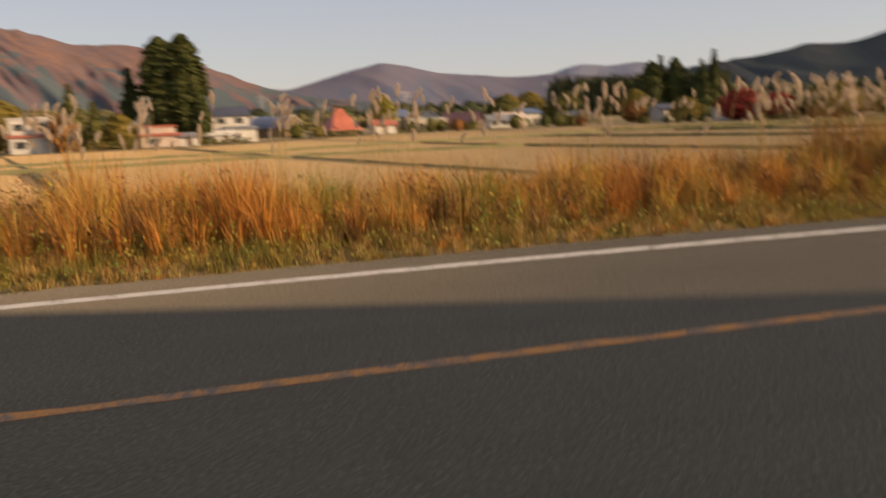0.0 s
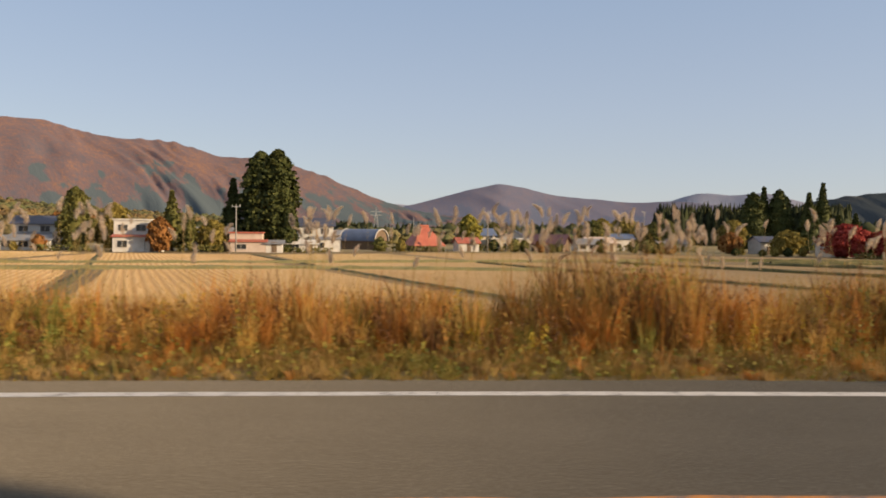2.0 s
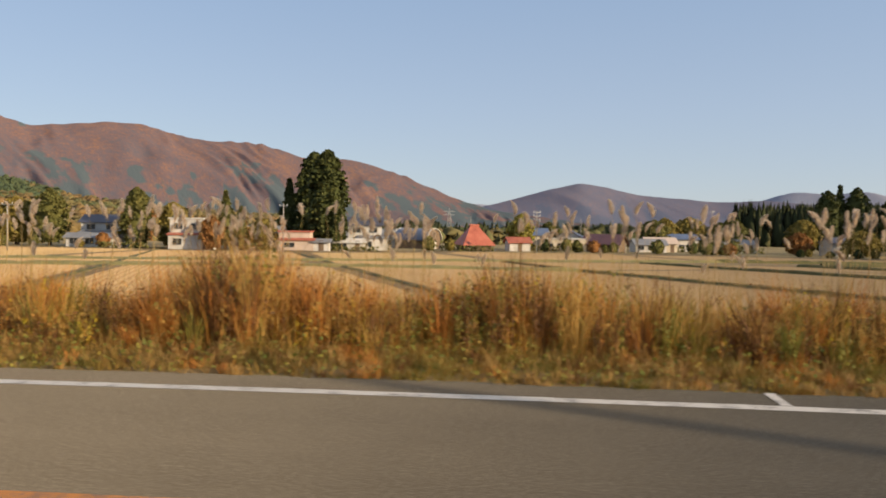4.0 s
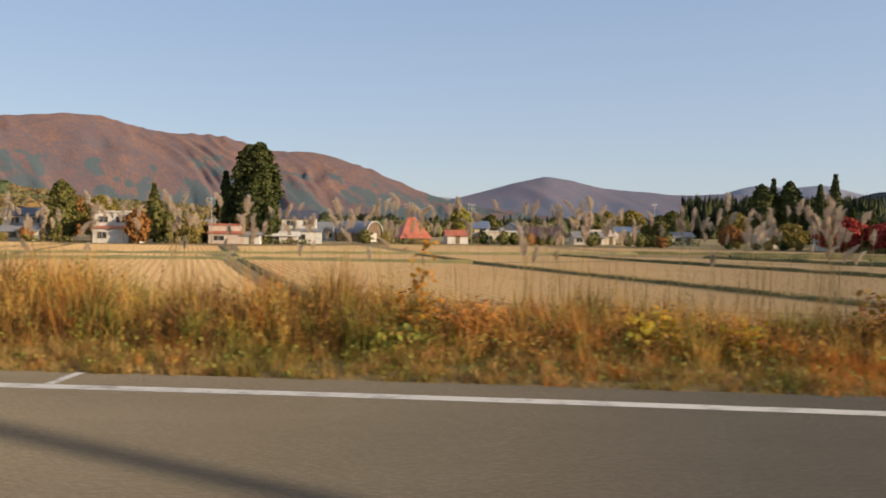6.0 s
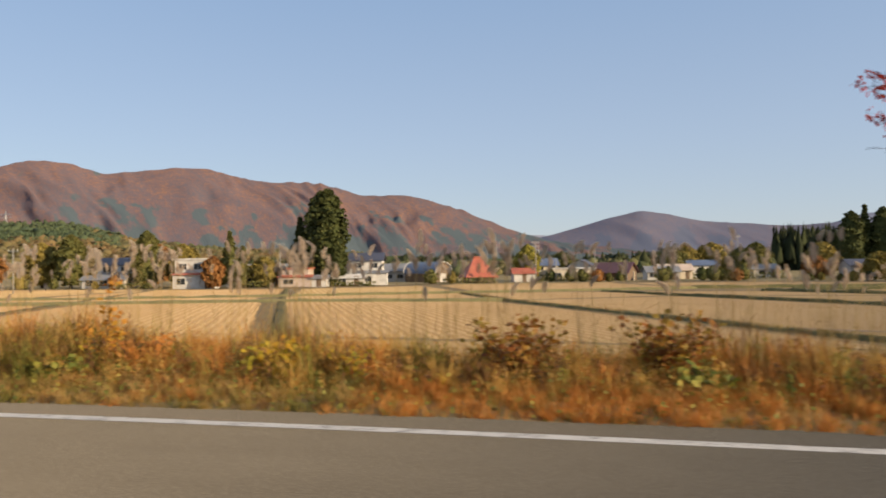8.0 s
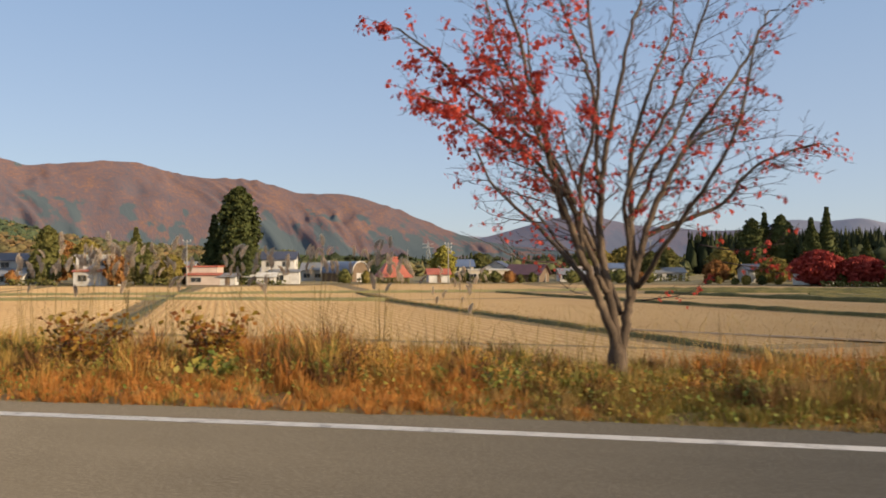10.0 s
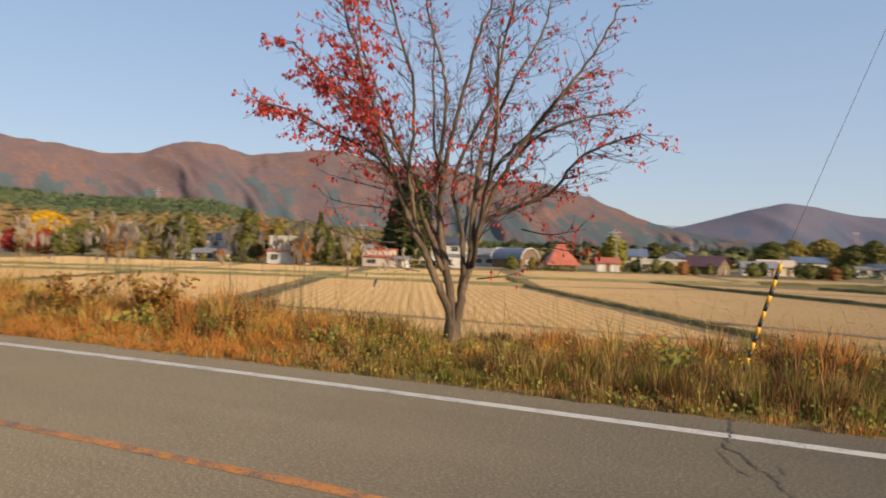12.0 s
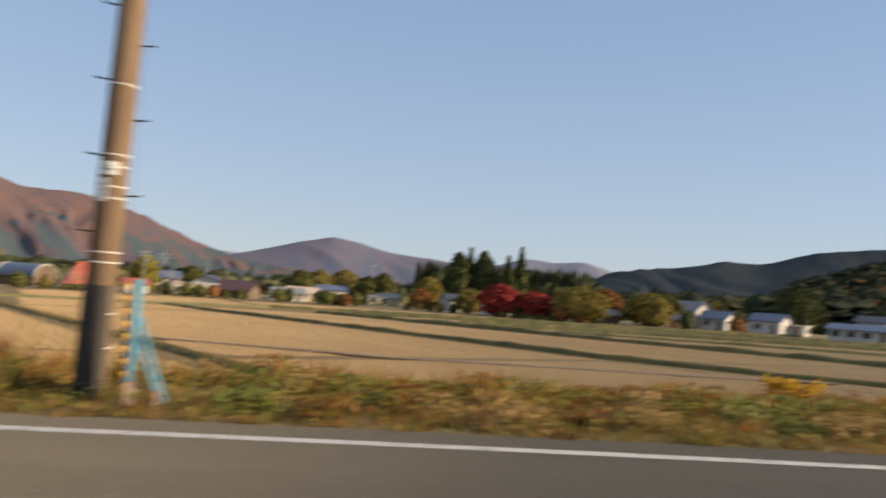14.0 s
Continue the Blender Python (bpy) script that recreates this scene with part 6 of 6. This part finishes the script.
# cut stubble tufts in the nearer paddies
ca, sa2 = math.cos(radians(ROW_TURN)), math.sin(radians(ROW_TURN))
n = 42000
u = np.round(rng.uniform(-40, 90, n) / 0.62) * 0.62 + rng.normal(0, 0.05, n)
v = rng.uniform(14, 80, n)
X, Y = u * ca - v * sa2 + 14, u * sa2 + v * ca
m = (Y - bend(X) > 17.5) & (Y < 66) & (X > -45) & (X < 95)
P = np.stack([X[m], Y[m], ground_z(X[m], Y[m]) + 0.04], 1)
tagged(new("stubble", blades(P, rng.uniform(0.03, 0.08, len(P)), rng.uniform(0.03, 0.08, len(P)), rng.uniform(0.3, 1.1, len(P)), M_STRAW, "stubble")), "cut straw stubble standing in rows", "stubble", kind="stuff")


# ---- pampas grass ----
def plume_mesh(seed):
    """A full, nodding feathery plume about 0.45 m long: many fine hairs swept up along a bent spine."""
    g = np.random.default_rng(seed)
    n = 460
    t = g.uniform(0, 1, n) ** 0.85
    drp = g.uniform(0.08, 0.55)
    spine = np.stack([drp * t**2 * 0.34, np.zeros(n), 0.40 * t - drp * 0.20 * t**2.2], 1)
    wide = g.uniform(0.07, 0.115) * np.sin(np.pi * np.clip(t * 0.86 + 0.12, 0, 1)) ** 0.7 * g.uniform(0.1, 1.0, n) ** 0.6
    a = g.uniform(0, 6.28, n)
    out = np.stack([np.cos(a) * wide + 0.02 * t, np.sin(a) * wide, 0.085 - 0.03 * t + 0.02 * g.uniform(-1, 1, n)], 1)
    tip = spine + out
    mid = spine + out * 0.6 + [0, 0, 0.008]
    sdv = np.cross(tip - spine + 1e-6, g.normal(0, 1, (n, 3)))
    sdv /= np.linalg.norm(sdv, axis=1)[:, None] + 1e-9
    w = 0.0046
    V = np.stack([spine, mid + sdv * w, tip, mid - sdv * w], 1).reshape(-1, 3)
    return mesh_of("plume", V, np.arange(len(V)).reshape(-1, 4), M_PLUME)


PLUMES = [plume_mesh(k) for k in range(9)]
clump_x = []
for x0, x1, n in ((-14, -6, 34), (-6, 2, 16), (2, 5, 7), (5, 14, 40), (14, 19, 22), (19, 26, 33), (26, 31, 20), (38, 41, 3), (-2, 0, 2)):
    clump_x += [rnd.uniform(x0, x1) for _ in range(n)]
for x in clump_x:
    dd = rnd.uniform(11.7, 14.6)
    y = dd + float(bend(x))
    z = float(ground_z(x, y))
    ob = thing("pampas_grass", "pampas grass tuft with pale drooping plumes", "pampas grass", x, y, z - 0.03, rnd.uniform(-40, 40), "pampas tufts on the bank")
    st = []
    for k in range(rnd.choice((2, 3, 3, 4, 5, 6))):
        h = (rnd.uniform(1.1, 1.7) if rnd.random() < 0.22 else rnd.uniform(1.5, 2.05)) - 0.95 * z - (0.35 if x > 30 else 0)
        px, py, lx = rnd.gauss(0, 0.12), rnd.gauss(0, 0.12), rnd.gauss(0.05, 0.16)
        st.append(tube([(px, py, 0), (px + lx * 0.4, py, h * 0.6), (px + lx, py + 0.02, h)], [0.004, 0.0035, 0.0025], 4))
        p = link("plume", rnd.choice(PLUMES), ob)
        p.matrix_basis = pose(px + lx, py + 0.02, h - 0.05, rnd.gauss(0, 8), rnd.gauss(0, 8), rnd.choice((0, 180)) + rnd.gauss(0, 50)) @ Matrix.Diagonal((*[rnd.uniform(0.46, 0.82) * (0.65 if x > 30 else 1.0)] * 3, 1))
    link("stalk", tubes_mesh("stalk", st, M_STALK), ob)


# ---- shrubs in the weeds ----
def shrub(name, label, x, d, h, r, material, leaves, size, stems=7, tip=0.0):
    y = d + float(bend(x))
    z = float(ground_z(x, y))
    ob = thing(name, label, "shrub", x, y, z - 0.02)
    tb, spots = [], []
    for k in range(stems):
        a, s = rnd.uniform(0, 6.28), rnd.uniform(0.5, 1.0)
        hh = h * rnd.uniform(0.65, 1.0)
        pts = [Vector((0, 0, 0)), Vector((math.cos(a) * r * s * 0.35, math.sin(a) * r * s * 0.35, hh * 0.5)), Vector((math.cos(a) * r * s, math.sin(a) * r * s, hh))]
        tb.append(tube(pts, [0.010, 0.007, 0.003], 5))
        for _ in range(leaves // stems):
            t = rnd.uniform(0.25, 1.0)
            q = pts[0].lerp(pts[1], t * 2) if t < 0.5 else pts[1].lerp(pts[2], t * 2 - 1)
            spots.append(tuple(q + Vector((rnd.gauss(0, 0.09), rnd.gauss(0, 0.09), rnd.gauss(0, 0.06)))))
    if tip:
        tb.append(tube([(0, 0, 0), (0.02, 0, h * 0.7), (0.05, 0, tip)], [0.010, 0.007, 0.004], 5))
        spots += [(0.05 + rnd.gauss(0, 0.085), rnd.gauss(0, 0.06), rnd.uniform(h * 0.8, tip)) for _ in range(38)]
    link("stem", tubes_mesh("stem", tb, M_TWIG), ob)
    P = np.array(spots)
    V = cards(P, np.tile([0.1, -0.5, 0.7], (len(P), 1)), size, 1.35, 0.5).reshape(-1, 3)
    link("foliage", mesh_of("foliage", V, np.arange(len(V)).reshape(-1, 4), material), ob)


shrub("sapling", "young tree with yellow and orange leaves in the weeds", 18.5, 10.3, 1.0, 0.42, M_AMBER, 210, 0.042, 8, 1.55)
shrub("shrub", "orange-leaved bush in the weeds", 19.3, 10.1, 0.8, 0.5, M_RUST, 320, 0.035)
shrub("shrub", "low bush with yellow-green leaves", 21.6, 9.7, 0.72, 0.42, M_YLEAF, 260, 0.042)
shrub("shrub", "low bush with yellow leaves beside the verge", 22.8, 9.8, 0.62, 0.36, M_YLEAF, 150, 0.036)
shrub("shrub", "reddish brown leafy bush in the weeds", 25.0, 10.2, 1.12, 0.72, M_BRLEAF, 620, 0.040, 12)
shrub("shrub", "olive brown mounded bush in the weeds", 27.0, 10.4, 1.12, 0.75, M_BRLEAF, 760, 0.040, 14)
shrub("shrub", "green-leaved plant in the weeds", 27.4, 9.6, 0.55, 0.45, M_GREENW, 240, 0.050)
shrub("shrub", "green-leaved plant beside the sapling", 18.2, 9.6, 0.42, 0.4, M_GREENW, 220, 0.045)
shrub("shrub", "tall green weedy bush", 8.3, 10.4, 1.45, 0.6, M_GREENW, 420, 0.032, 12)
shrub("shrub", "green weedy plant beside the tree", 36.6, 9.5, 0.6, 0.35, M_GREENW, 200, 0.045)
shrub("shrub", "dark red-brown bush among the tall weeds", 11.8, 10.5, 1.05, 0.7, M_BRLEAF, 420, 0.032, 12)
shrub("shrub", "bright orange-yellow low bush by the field", 60.0, 24.6, 1.1, 1.25, M_GINKGO, 1200, 0.075, 20)
for x, d, h, r, m, lb in ((42.6, 8.9, 0.35, 0.4, M_GREENW, "low green weed by the stake"), (44.2, 9.3, 0.4, 0.5, M_GREENW, "low green weed on the verge"), (46.5, 9.0, 0.35, 0.5, M_BRLEAF, "low brown weed on the verge"), (48.8, 9.6, 0.45, 0.6, M_GREENW, "green weed clump on the verge"), (51.5, 10.4, 0.5, 0.7, M_BRLEAF, "brown weed clump by the field"), (39.6, 9.0, 0.5, 0.45, M_GREENW, "dark green weed beside the pole"), (34.6, 9.2, 0.4, 0.4, M_GREENW, "green weed before the tree"), (31.4, 9.5, 0.5, 0.45, M_GREENW, "green weed beside the tree")):
    shrub("weed_clump", lb, x, d, h, r, m, 190, 0.03, 8)


# rough weeds where the verge runs down to the last paddies
P, d = spot(76000, 10.4, 26.0, 40.5, 95.0, power=1.35)
P, d = keep(P, d)
T = (0.16 + 0.34 * smooth_noise(P[:, 0] * 1.3 + P[:, 1], 31, 0.9)) * rng.uniform(0.5, 1.2, len(P)) * np.interp(d, [10.4, 14, 26], [1.15, 1.0, 0.5])
tagged(new("rough_grass", blades(P, T, rng.uniform(0.012, 0.030, len(P)), rng.uniform(0.1, 0.7, len(P)), M_BRLEAF, "rough_grass")), "rough brown and olive grass between verge and paddies", "grass", kind="stuff")
for k, (nm, mt, lb, low, high) in enumerate((("green_clumps", M_GREENW, "leafy green weed clumps on the verge", 0.15, 0.42), ("brown_clumps", M_BRLEAF, "withered red-brown weed clumps on the verge", 0.25, 0.55), ("tan_clumps", M_TAN, "tan dry weed clumps on the verge", 0.12, 0.35))):
    many = 95 if k == 0 else 45
    C, d = spot(many, 8.5, 12.2, 41.5, 72.0)
    C = np.repeat(C, 150, axis=0)
    H = np.repeat(rng.uniform(low, high, many), 150)
    f = rng.uniform(0.05, 1, len(C)) ** 0.8
    spread_r = (0.12 + 0.3 * np.sqrt(1 - f * 0.8))
    C[:, :2] += rng.normal(0, 0.6, (len(C), 2)) * spread_r[:, None]
    C[:, 2] = ground_z(C[:, 0], C[:, 1]) + H * f
    V = cards(C, np.tile([0.1, -0.4, 0.8], (len(C), 1)), 0.026, 2.2, 0.4).reshape(-1, 3)
    tagged(new(nm, mesh_of(nm, V, np.arange(len(V)).reshape(-1, 4), mt)), lb, "weeds", kind="stuff")
